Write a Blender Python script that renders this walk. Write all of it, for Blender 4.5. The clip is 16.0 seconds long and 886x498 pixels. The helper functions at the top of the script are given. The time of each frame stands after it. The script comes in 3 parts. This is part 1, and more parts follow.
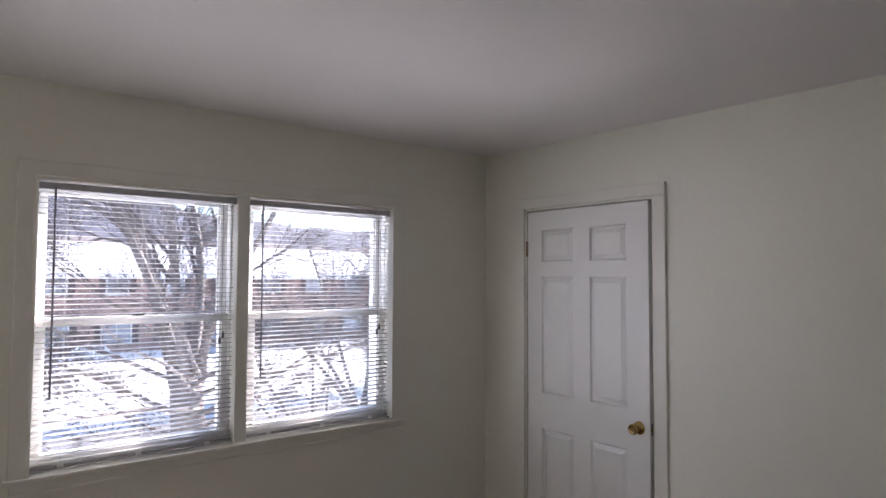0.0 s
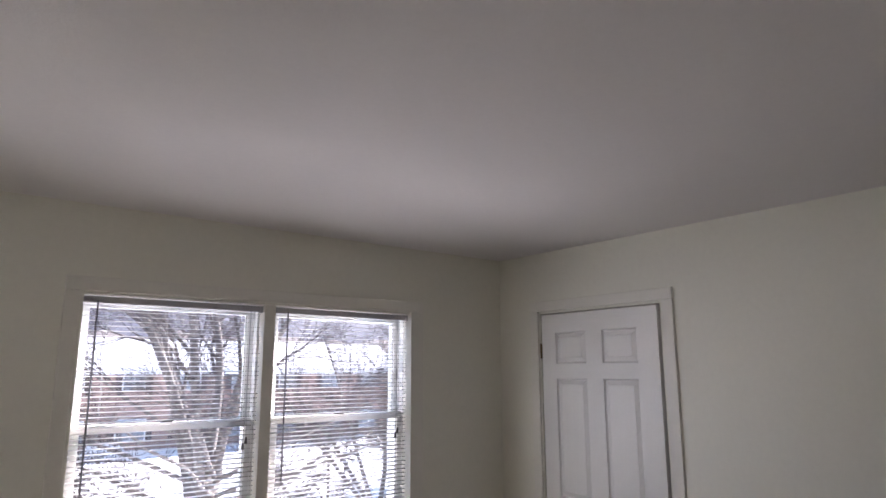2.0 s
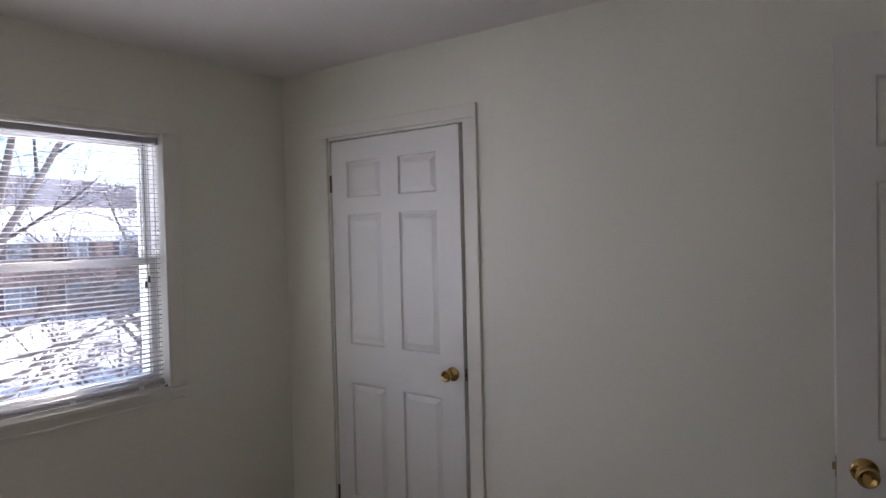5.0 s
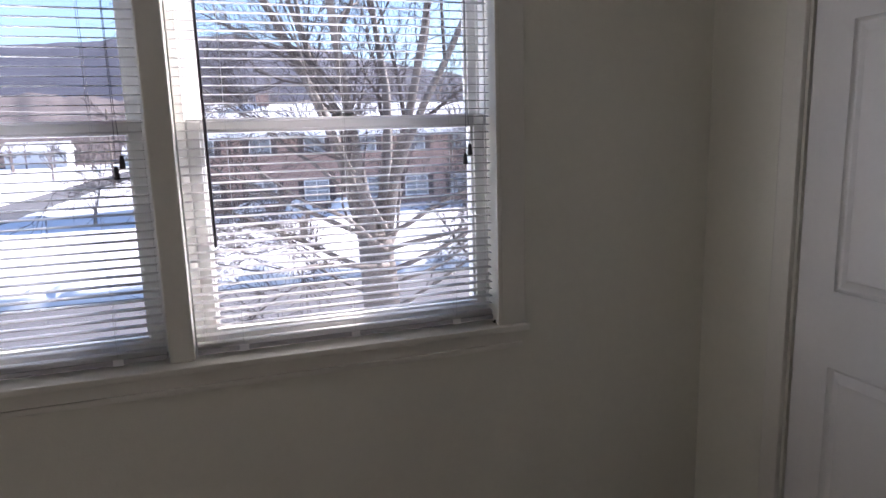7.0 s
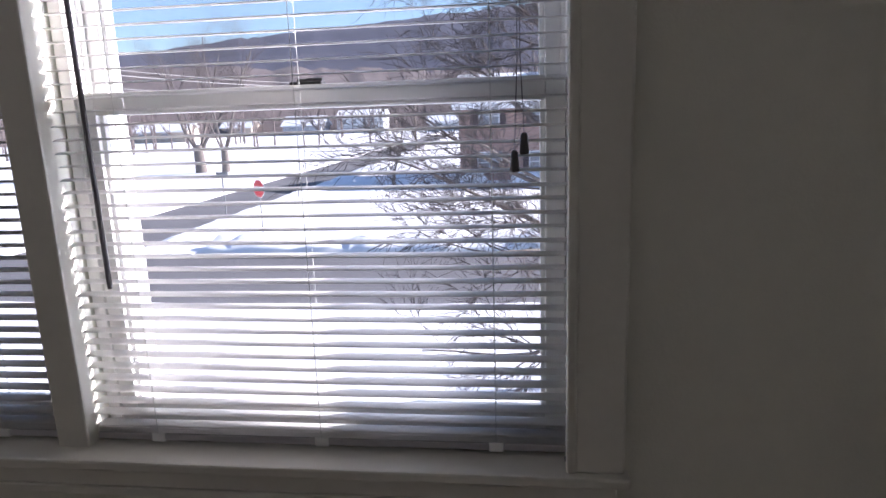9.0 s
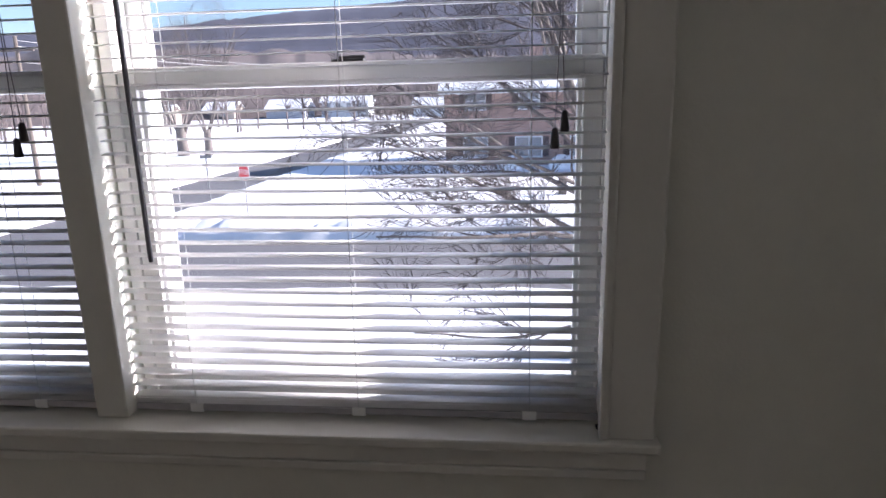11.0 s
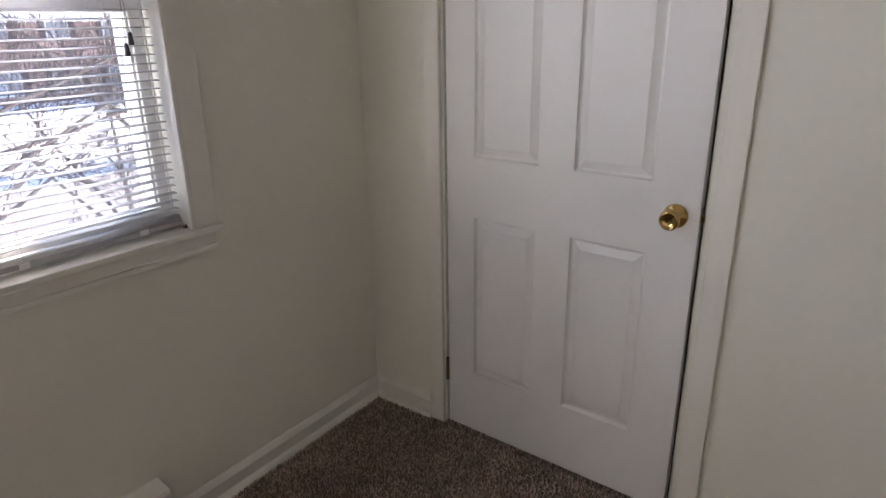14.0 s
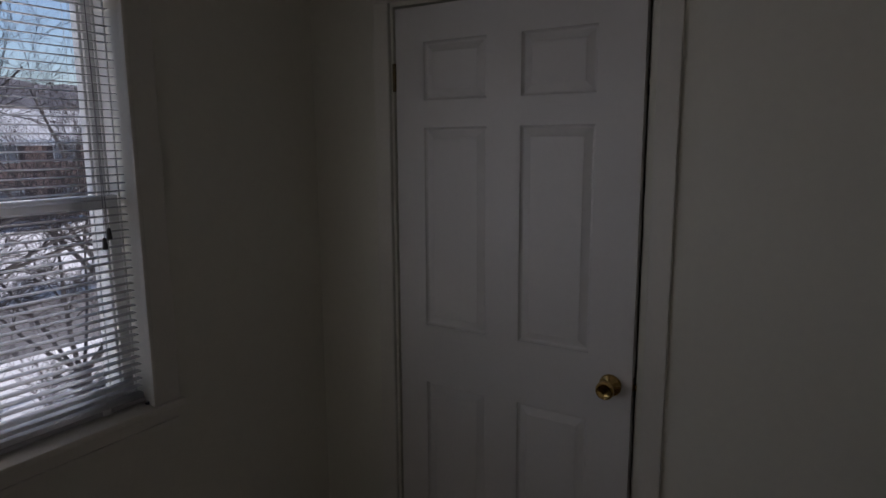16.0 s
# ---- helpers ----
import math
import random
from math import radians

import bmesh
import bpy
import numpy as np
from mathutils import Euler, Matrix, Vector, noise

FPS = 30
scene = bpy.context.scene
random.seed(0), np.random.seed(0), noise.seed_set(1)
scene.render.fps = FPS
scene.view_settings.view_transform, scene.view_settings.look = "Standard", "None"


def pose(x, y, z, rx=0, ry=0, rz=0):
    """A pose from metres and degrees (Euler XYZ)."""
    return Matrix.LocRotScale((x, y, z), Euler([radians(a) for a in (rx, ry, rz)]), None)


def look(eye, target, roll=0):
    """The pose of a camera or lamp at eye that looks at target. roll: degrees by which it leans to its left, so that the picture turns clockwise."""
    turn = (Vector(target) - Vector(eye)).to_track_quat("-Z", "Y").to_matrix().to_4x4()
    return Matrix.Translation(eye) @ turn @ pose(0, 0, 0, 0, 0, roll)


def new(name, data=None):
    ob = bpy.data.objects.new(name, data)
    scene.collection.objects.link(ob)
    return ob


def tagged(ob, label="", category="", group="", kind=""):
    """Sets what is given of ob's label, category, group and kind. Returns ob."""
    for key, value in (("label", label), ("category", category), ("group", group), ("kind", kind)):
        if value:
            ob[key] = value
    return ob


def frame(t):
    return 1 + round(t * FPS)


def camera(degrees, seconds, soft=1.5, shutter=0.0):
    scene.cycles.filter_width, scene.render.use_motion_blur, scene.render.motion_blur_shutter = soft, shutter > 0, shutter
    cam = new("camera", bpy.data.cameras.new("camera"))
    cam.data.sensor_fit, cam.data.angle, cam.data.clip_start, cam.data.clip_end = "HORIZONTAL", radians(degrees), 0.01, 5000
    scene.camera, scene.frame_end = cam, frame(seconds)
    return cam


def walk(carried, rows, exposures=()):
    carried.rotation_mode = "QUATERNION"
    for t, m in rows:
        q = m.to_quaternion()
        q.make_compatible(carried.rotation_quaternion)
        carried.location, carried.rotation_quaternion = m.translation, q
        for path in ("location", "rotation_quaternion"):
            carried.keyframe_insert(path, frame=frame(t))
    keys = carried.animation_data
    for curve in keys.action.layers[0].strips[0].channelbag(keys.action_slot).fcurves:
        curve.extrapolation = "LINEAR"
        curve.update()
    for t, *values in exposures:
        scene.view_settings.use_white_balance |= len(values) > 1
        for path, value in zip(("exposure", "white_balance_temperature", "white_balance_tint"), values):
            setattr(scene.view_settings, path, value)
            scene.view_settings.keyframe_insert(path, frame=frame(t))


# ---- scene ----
cam = camera(69.4, 16.0)
PATH = [
    (0, (0.435, 0.5, 1.655), (1.712, 2.037, 1.749), 0.3),
    (0.5, (0.408, 0.444, 1.671), (1.662, 1.996, 1.802), 0.2),
    (1, (0.344, 0.428, 1.682), (1.568, 1.994, 1.905), 0.0),
    (1.5, (0.305, 0.416, 1.706), (1.512, 1.974, 2.041), -0.4),
    (2, (0.338, 0.376, 1.711), (1.553, 1.919, 2.088), -0.1),
    (2.5, (0.381, 0.39, 1.726), (1.742, 1.805, 2.108), -0.4),
    (3, (0.434, 0.41, 1.716), (1.986, 1.608, 2.112), -1.0),
    (3.2, (0.431, 0.429, 1.709), (2.033, 1.558, 2.106), -1.2),
    (5.3, (0.975, 0.767, 1.537), (2.567, 1.97, 1.391), -1.2),
    (5.5, (1.054, 0.853, 1.518), (2.611, 2.093, 1.322), -0.9),
    (6, (1.32, 1.171, 1.485), (2.725, 2.569, 1.214), -1.4),
    (6.5, (1.61, 1.435, 1.431), (2.709, 3.073, 1.1), -2.0),
    (7, (1.79, 1.769, 1.43), (2.401, 3.642, 1.083), -1.7),
    (7.5, (1.938, 2.112, 1.416), (2.168, 4.067, 1.062), -0.8),
    (8, (2.206, 2.303, 1.422), (2.269, 4.268, 1.035), -0.5),
    (8.5, (2.417, 2.432, 1.445), (2.346, 4.386, 1.026), -0.4),
    (9, (2.416, 2.492, 1.44), (2.168, 4.433, 1.023), -2.0),
    (9.5, (2.442, 2.493, 1.44), (2.153, 4.422, 0.997), -2.0),
    (9.7, (2.440, 2.482, 1.439), (2.174, 4.412, 0.994), -1.8),
    (11.8, (2.193, 2.411, 1.414), (2.085, 4.352, 0.944), -1.2),
    (12, (2.152, 2.354, 1.396), (2.2, 4.299, 0.933), -1.3),
    (12.5, (2.045, 2.191, 1.403), (2.586, 4.053, 0.914), -1.0),
    (13, (1.819, 2.137, 1.448), (2.917, 3.695, 0.843), -0.7),
    (13.5, (1.638, 2.025, 1.452), (3.068, 3.273, 0.822), -0.3),
    (14, (1.541, 1.856, 1.428), (3.058, 2.969, 0.751), -0.8),
    (14.5, (1.498, 1.785, 1.419), (3.037, 2.835, 0.692), -1.6),
    (15, (1.477, 1.779, 1.476), (3.033, 2.808, 0.753), -1.5),
    (15.5, (1.46, 1.774, 1.552), (3.074, 2.808, 0.98), -0.6),
    (16, (1.454, 1.802, 1.626), (3.134, 2.837, 1.296), -0.4),
]
EXPOSURES = [(0, 2.8, 6350, 23), (2, 2.82, 6400, 23), (3.2, 2.88, 6400, 23), (5.5, 2.62, 6250, 23), (7, 2.33, 6350, 23), (9, 1.82, 6250, 23), (9.7, 1.82, 6250, 23), (12, 2.28, 6450, 21), (13, 3.02, 6700, 22), (14.5, 3.22, 6550, 22), (15, 3.02, 6550, 21), (15.5, 1.85, 6550, 21), (16, 0.6, 6450, 22)]
walk(cam, [(t, look(eye, target, roll)) for t, eye, target, roll in PATH], EXPOSURES)

# ---- light ----
world = bpy.data.worlds.new("winter_sky")
scene.world = world
world.use_nodes = True
wn = world.node_tree
sky = wn.nodes.new("ShaderNodeTexSky")
sky.sky_type = "NISHITA"
sky.sun_disc = False
SUN_AZ, SUN_EL = 66.0, 26.0          # from +y towards +x, degrees
sky.sun_elevation = radians(SUN_EL)
sky.sun_rotation = radians(SUN_AZ)
sky.altitude, sky.dust_density, sky.ozone_density = 200, 0.2, 3.0
wn.links.new(sky.outputs[0], wn.nodes["Background"].inputs[0])
wn.nodes["Background"].inputs[1].default_value = 0.06
sun_data = bpy.data.lights.new("sun", "SUN")
sun_data.energy, sun_data.angle, sun_data.color = 3.9, radians(0.53), (1.0, 0.97, 0.93)
sun = new("sun", sun_data)
sun_way = Vector((math.sin(radians(SUN_AZ)) * math.cos(radians(SUN_EL)), math.cos(radians(SUN_AZ)) * math.cos(radians(SUN_EL)), math.sin(radians(SUN_EL))))
sun.matrix_world = look(sun_way * 60, (0, 0, 0))


def window_lamp(name, watts, eye, target, cone, size, tone):
    """Daylight coming in at the window: a narrow strip in the opening, leaning into the room."""
    d = bpy.data.lights.new(name, "AREA")
    d.shape, d.size, d.size_y, d.energy, d.spread, d.color = "RECTANGLE", size[0], size[1], watts, radians(cone), tone
    o = new(name, d)
    o.matrix_world = look(eye, target)
    return o


SNOW_TONE, SKY_TONE = (0.97, 0.965, 1.0), (0.86, 0.92, 1.0)
window_lamp("snow_glow", 0.095, (1.645, 3.388, 0.925), (1.645, 2.814, 1.745), 62, (1.64, 0.06), SNOW_TONE)      # up to the ceiling
window_lamp("snow_glow", 0.065, (1.645, 3.388, 1.960), (1.645, 1.300, 2.540), 30, (1.64, 0.05), SNOW_TONE)      # along the ceiling
window_lamp("sky_glow", 0.60, (1.645, 3.388, 2.020), (1.645, 2.630, 1.080), 60, (1.64, 0.05), SNOW_TONE)        # down to the floor
window_lamp("sky_glow", 0.075, (0.830, 3.388, 1.470), (2.530, 2.480, 1.500), 54, (0.05, 1.05), SKY_TONE)         # across to the closet wall
window_lamp("sky_glow", 1.25, (2.460, 3.388, 1.470), (0.460, 2.350, 1.400), 44, (0.05, 1.05), SNOW_TONE)        # across to the opposite wall
for x in (1.592, 2.470):
    window_lamp("sky_glow", 0.60, (x, 3.600, 1.470), (x - 1.0, 3.400, 1.470), 78, (0.03, 1.08), SKY_TONE)      # along the slats from outside


# ---- materials ----
def material(name, base, rough=0.6, metal=0.0, vary=0.06, scale=6.0, fine=90.0, bump=0.0, bump_scale=250.0, island=0.0):
    """A painted or natural surface: broad tone change, fine grain and relief."""
    m = bpy.data.materials.new(name)
    m.use_nodes = True
    nt = m.node_tree
    b = nt.nodes["Principled BSDF"]
    b.inputs["Roughness"].default_value, b.inputs["Metallic"].default_value = rough, metal
    tc = nt.nodes.new("ShaderNodeTexCoord")
    n1, n2 = nt.nodes.new("ShaderNodeTexNoise"), nt.nodes.new("ShaderNodeTexNoise")
    n1.inputs["Scale"].default_value, n1.inputs["Detail"].default_value = scale, 4
    n2.inputs["Scale"].default_value, n2.inputs["Detail"].default_value = fine, 3
    add = nt.nodes.new("ShaderNodeMath")
    add.operation = "ADD"
    for i, n in enumerate((n1, n2)):
        nt.links.new(tc.outputs["Object"], n.inputs["Vector"])
        nt.links.new(n.outputs["Fac"], add.inputs[i])
    half = nt.nodes.new("ShaderNodeMath")
    half.operation = "MULTIPLY"
    half.inputs[1].default_value = 0.5
    nt.links.new(add.outputs[0], half.inputs[0])
    last = half.outputs[0]
    if island:
        geo, info = nt.nodes.new("ShaderNodeNewGeometry"), nt.nodes.new("ShaderNodeMath")
        info.operation = "MULTIPLY_ADD"
        info.inputs[1].default_value, info.inputs[2].default_value = island, -island / 2
        nt.links.new(geo.outputs["Random Per Island"], info.inputs[0])
        s = nt.nodes.new("ShaderNodeMath")
        s.operation = "ADD"
        nt.links.new(last, s.inputs[0])
        nt.links.new(info.outputs[0], s.inputs[1])
        last = s.outputs[0]
    ramp = nt.nodes.new("ShaderNodeValToRGB")
    lo, hi = [max(0, c * (1 - vary)) for c in base], [min(1, c * (1 + vary)) for c in base]
    ramp.color_ramp.elements[0].position, ramp.color_ramp.elements[1].position = 0.3, 0.7
    ramp.color_ramp.elements[0].color, ramp.color_ramp.elements[1].color = (*lo, 1), (*hi, 1)
    nt.links.new(last, ramp.inputs[0])
    nt.links.new(ramp.outputs[0], b.inputs["Base Color"])
    if bump:
        bn, bp = nt.nodes.new("ShaderNodeTexNoise"), nt.nodes.new("ShaderNodeBump")
        bn.inputs["Scale"].default_value, bn.inputs["Detail"].default_value = bump_scale, 2
        bp.inputs["Strength"].default_value, bp.inputs["Distance"].default_value = bump, 0.002
        nt.links.new(tc.outputs["Object"], bn.inputs["Vector"])
        nt.links.new(bn.outputs["Fac"], bp.inputs["Height"])
        nt.links.new(bp.outputs[0], b.inputs["Normal"])
    return m


WALL = material("eggshell_wall_paint", (0.80, 0.786, 0.685), 0.55, vary=0.025, scale=1.5, fine=40, bump=0.25, bump_scale=180)
CEIL = material("flat_ceiling_paint", (0.84, 0.815, 0.79), 0.9, vary=0.02, scale=1.2, fine=60, bump=0.35, bump_scale=140)
TRIM = material("semigloss_trim_paint", (0.79, 0.77, 0.69), 0.42, vary=0.025, scale=4, fine=70, bump=0.08, bump_scale=120)
DOOR = material("white_door_paint", (0.80, 0.79, 0.76), 0.42, vary=0.02, scale=3, fine=60, bump=0.12, bump_scale=90)
VINYL = material("white_window_vinyl", (0.86, 0.855, 0.83), 0.35, vary=0.02, scale=5)
SLAT = material("white_blind_slat", (0.90, 0.89, 0.88), 0.42, vary=0.02, scale=7)
# pale rails: their shade against the bright window is put into this grey
RAIL_BACKLIT = material("backlit_blind_rail", (0.46, 0.445, 0.46), 0.4, vary=0.03)
_t = SLAT.node_tree
_mix, _tr = _t.nodes.new("ShaderNodeMixShader"), _t.nodes.new("ShaderNodeBsdfTranslucent")
_mix.inputs[0].default_value = 0.35
_tr.inputs[0].default_value = (0.90, 0.88, 0.86, 1)
_t.links.new(_t.nodes["Principled BSDF"].outputs[0], _mix.inputs[1])
_t.links.new(_tr.outputs[0], _mix.inputs[2])
_t.links.new(_mix.outputs[0], _t.nodes["Material Output"].inputs[0])
CORD = material("pale_blind_cord", (0.72, 0.72, 0.70), 0.8, vary=0.04)
WAND = material("smoky_tilt_wand", (0.16, 0.15, 0.16), 0.25, vary=0.05)
TASSEL = material("dark_cord_tassel", (0.06, 0.055, 0.055), 0.4, vary=0.1)
BRASS = material("polished_brass", (0.55, 0.37, 0.14), 0.12, 1.0, vary=0.12, scale=30)
BRASS_OLD = material("dull_brass_hinge", (0.20, 0.15, 0.08), 0.45, 1.0, vary=0.2, scale=40)
STEEL = material("dull_steel", (0.45, 0.43, 0.40), 0.35, 1.0, vary=0.1, scale=40)
BLACK = material("black_lock_plastic", (0.03, 0.03, 0.03), 0.4, vary=0.1)
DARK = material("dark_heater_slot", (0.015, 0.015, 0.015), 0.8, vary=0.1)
HEAT = material("cream_heater_enamel", (0.76, 0.74, 0.67), 0.35, vary=0.03)
TAN = material("tan_wall_plate", (0.50, 0.43, 0.30), 0.4, vary=0.05)
IVORY = material("ivory_outlet_plate", (0.55, 0.53, 0.40), 0.4, vary=0.05)
CARPET = material("brown_carpet_backing", (0.20, 0.155, 0.125), 0.95, vary=0.5, scale=30, fine=220, bump=0.9, bump_scale=260)
TUFT = material("brown_carpet_pile", (0.47, 0.365, 0.295), 0.95, vary=0.50, scale=11, fine=90, island=0.75)
SNOW = material("old_snow", (0.84, 0.845, 0.865), 0.75, vary=0.06, scale=0.4, fine=8, bump=0.5, bump_scale=6)
ASPHALT = material("salted_asphalt", (0.125, 0.122, 0.128), 0.85, vary=0.22, scale=0.5, fine=20, bump=0.3, bump_scale=60)
BARK = material("grey_bark", (0.18, 0.155, 0.14), 0.9, vary=0.4, scale=7, fine=40, bump=0.8, bump_scale=50)
TWIG = material("brown_twigs", (0.075, 0.060, 0.055), 0.85, vary=0.3, scale=3, fine=20)
BRICK = material("red_brick", (0.34, 0.225, 0.19), 0.85, vary=0.25, scale=1.5, fine=12)
MORTAR = material("pale_mortar", (0.42, 0.36, 0.32), 0.9, vary=0.1)
SIDING = material("white_siding", (0.66, 0.68, 0.70), 0.6, vary=0.06, scale=0.6)
SIDING_B = material("tan_siding", (0.42, 0.36, 0.30), 0.7, vary=0.1, scale=0.6)
SIDING_C = material("grey_siding", (0.34, 0.36, 0.40), 0.65, vary=0.08, scale=0.6)
SHUTTER = material("dark_shutter", (0.07, 0.05, 0.05), 0.6, vary=0.1)
GLASS_FAR = material("dark_window_glass", (0.22, 0.24, 0.27), 0.12, vary=0.2)
# the blue of distance haze is mixed into the ridge's base colour
HILL = material("hazy_wooded_ridge", (0.062, 0.066, 0.095), 0.95, vary=0.34, scale=0.008, fine=0.11)
WOODS = material("bare_far_woods", (0.115, 0.093, 0.09), 0.95, vary=0.35, scale=0.05, fine=0.6)
POLE = material("weathered_pole", (0.16, 0.13, 0.11), 0.9, vary=0.2)
RED = material("stop_sign_red", (0.62, 0.03, 0.04), 0.4, vary=0.04)
WHITE = material("sign_white", (0.82, 0.82, 0.82), 0.4, vary=0.02)
GALV = material("galvanised_post", (0.28, 0.28, 0.28), 0.5, 0.6, vary=0.1)


def glass_material():
    m = bpy.data.materials.new("window_glass")
    m.use_nodes = True
    nt = m.node_tree
    nt.nodes.remove(nt.nodes["Principled BSDF"])
    out = nt.nodes["Material Output"]
    mix, clear, gloss, fr = (nt.nodes.new("ShaderNode" + k) for k in ("MixShader", "BsdfTransparent", "BsdfGlossy", "Value"))
    clear.inputs[0].default_value = (0.98, 0.99, 0.99, 1)
    gloss.inputs["Roughness"].default_value = 0.01
    fr.outputs[0].default_value = 0.035
    nt.links.new(fr.outputs[0], mix.inputs[0])
    nt.links.new(clear.outputs[0], mix.inputs[1])
    nt.links.new(gloss.outputs[0], mix.inputs[2])
    nt.links.new(mix.outputs[0], out.inputs[0])
    return m


GLASS = glass_material()


# ---- mesh helpers ----
def part(name, bm, mat, parent=None, label="", smooth=False):
    """One bmesh as one mesh object, under a thing where one is given."""
    me = bpy.data.meshes.new(name)
    bmesh.ops.recalc_face_normals(bm, faces=bm.faces)
    for f in bm.faces:
        f.smooth = smooth
    bm.to_mesh(me)
    bm.free()
    me.materials.append(mat)
    ob = new(name, me)
    if parent is not None:
        ob.parent = parent
    if label:
        tagged(ob, label)
    return ob


def shared(name, ob, parent, m):
    """Another object on the same mesh."""
    o = new(name, ob.data)
    o.parent = parent
    o.matrix_basis = m
    return o


def thing(name, label, category, m=None, group="", kind=""):
    e = new(name)
    if m is not None:
        e.matrix_basis = m
    return tagged(e, label, category, group, kind)


def box(bm, x0, x1, y0, y1, z0, z1, bevel=0.0):
    v = bmesh.ops.create_cube(bm, size=1.0, matrix=Matrix.Translation(((x0 + x1) / 2, (y0 + y1) / 2, (z0 + z1) / 2)) @ Matrix.Diagonal((x1 - x0, y1 - y0, z1 - z0, 1)))["verts"]
    if bevel:
        es = list({e for q in v for e in q.link_edges})
        bmesh.ops.bevel(bm, geom=es, offset=bevel, segments=2, affect="EDGES", profile=0.6)
    return bm


def boxes(*rows, bevel=0.0):
    bm = bmesh.new()
    for r in rows:
        box(bm, *r, bevel=bevel)
    return bm


def lathe(profile, n=24, axis="Z"):
    """A turned shape from (radius, height) pairs."""
    bm = bmesh.new()
    rings = []
    for r, h in profile:
        rings.append([bm.verts.new((r * math.cos(2 * math.pi * i / n), r * math.sin(2 * math.pi * i / n), h)) for i in range(n)])
    for a, b in zip(rings, rings[1:]):
        for i in range(n):
            bm.faces.new((a[i], a[(i + 1) % n], b[(i + 1) % n], b[i]))
    bm.faces.new(rings[0][::-1])
    bm.faces.new(rings[-1])
    if axis == "X":
        bmesh.ops.rotate(bm, verts=bm.verts, matrix=Matrix.Rotation(radians(90), 3, "Y"))
    if axis == "Y":
        bmesh.ops.rotate(bm, verts=bm.verts, matrix=Matrix.Rotation(radians(-90), 3, "X"))
    return bm


def tube(bm, pts, radii, n=6, cap=True):
    rings = []
    for i, p in enumerate(pts):
        p = Vector(p)
        d = (Vector(pts[min(i + 1, len(pts) - 1)]) - Vector(pts[max(i - 1, 0)])).normalized()
        u = d.orthogonal().normalized() if i == 0 else (rings_u - d * rings_u.dot(d)).normalized()
        rings_u = u
        w = d.cross(u)
        rings.append([bm.verts.new(p + radii[i] * (u * math.cos(2 * math.pi * k / n) + w * math.sin(2 * math.pi * k / n))) for k in range(n)])
    for a, b in zip(rings, rings[1:]):
        for k in range(n):
            bm.faces.new((a[k], a[(k + 1) % n], b[(k + 1) % n], b[k]))
    if cap:
        bm.faces.new(rings[0][::-1])
        bm.faces.new(rings[-1])
    return bm


def sweep(profile, start, end, mitre0=0.0, mitre1=0.0):
    """A moulding: a closed (out, up) profile run from start to end, out to the left of the way."""
    bm = bmesh.new()
    s, e = Vector(start), Vector(end)
    d = (e - s).normalized()
    left = Vector((-d.y, d.x, 0))
    a = [bm.verts.new(s + left * o + Vector((0, 0, h)) + d * o * mitre0) for o, h in profile]
    b = [bm.verts.new(e + left * o + Vector((0, 0, h)) + d * o * mitre1) for o, h in profile]
    n = len(profile)
    for i in range(n):
        bm.faces.new((a[i], a[(i + 1) % n], b[(i + 1) % n], b[i]))
    bm.faces.new(a[::-1])
    bm.faces.new(b)
    return bm


# ---- the room: x to 3.20 (closet wall), y to 3.40 (window wall) ----
XW, XE, YS, YN, H = -0.80, 3.20, 0.05, 3.41, 2.425
WX0, WX1, WZ0, WZ1 = 0.79, 2.495, 0.885, 2.045       # window opening
DY0, DY1, DZ = 2.240, 3.062, 2.052                  # closet doorway
EX0, EX1 = 2.165, 2.965                             # entry doorway in the south wall

ob = part("floor", boxes((XW - 0.12, 4.05, -1.5, YN + 0.16, -0.22, 0.0)), CARPET)
tagged(ob, "brown cut-pile carpet, wall to wall", "carpet floor", kind="structure")
ob = part("ceiling", boxes((XW - 0.12, 4.05, -1.5, YN + 0.16, H, H + 0.15)), CEIL)
tagged(ob, "plain white painted plaster ceiling", "ceiling", kind="structure")
ob = part("wall_north", boxes((XW - 0.12, WX0, YN, YN + 0.21, 0, H), (WX1, 4.05, YN, YN + 0.21, 0, H), (WX0, WX1, YN, YN + 0.21, 0, WZ0), (WX0, WX1, YN, YN + 0.21, WZ1, H)), WALL)
tagged(ob, "off-white painted window wall", "wall", kind="structure")
ob = part("wall_east", boxes((XE, XE + 0.115, YS - 0.12, DY0, 0, H), (XE, XE + 0.115, DY1, YN, 0, H), (XE, XE + 0.115, DY0, DY1, DZ, H)), WALL)
tagged(ob, "off-white painted wall with the closet doorway", "wall", kind="structure")
ob = part("wall_west", boxes((XW - 0.12, XW, YS, YN, 0, H)), WALL)
tagged(ob, "off-white painted plain wall", "wall", kind="structure")
ob = part("wall_south", boxes((XW - 0.12, EX0, YS - 0.12, YS, 0, H), (EX1, XE, YS - 0.12, YS, 0, H), (EX0, EX1, YS - 0.12, YS, DZ, H)), WALL)
tagged(ob, "off-white painted wall with the entry doorway", "wall", kind="structure")
ob = part("wall_hall", boxes((XW - 0.12, 4.05, -1.5, -1.38, 0, H), (XW - 0.12, XW, -1.38, YS - 0.12, 0, H), (3.93, 4.05, -1.38, 1.2, 0, H)), WALL)
tagged(ob, "off-white painted hallway wall", "wall", kind="structure")
ob = part("wall_closet", boxes((3.93, 4.05, 1.2, YN, 0, H), (XE + 0.115, 3.93, 3.29, YN, 0, H), (XE + 0.115, 3.93, 1.2, 1.3, 0, H)), WALL)
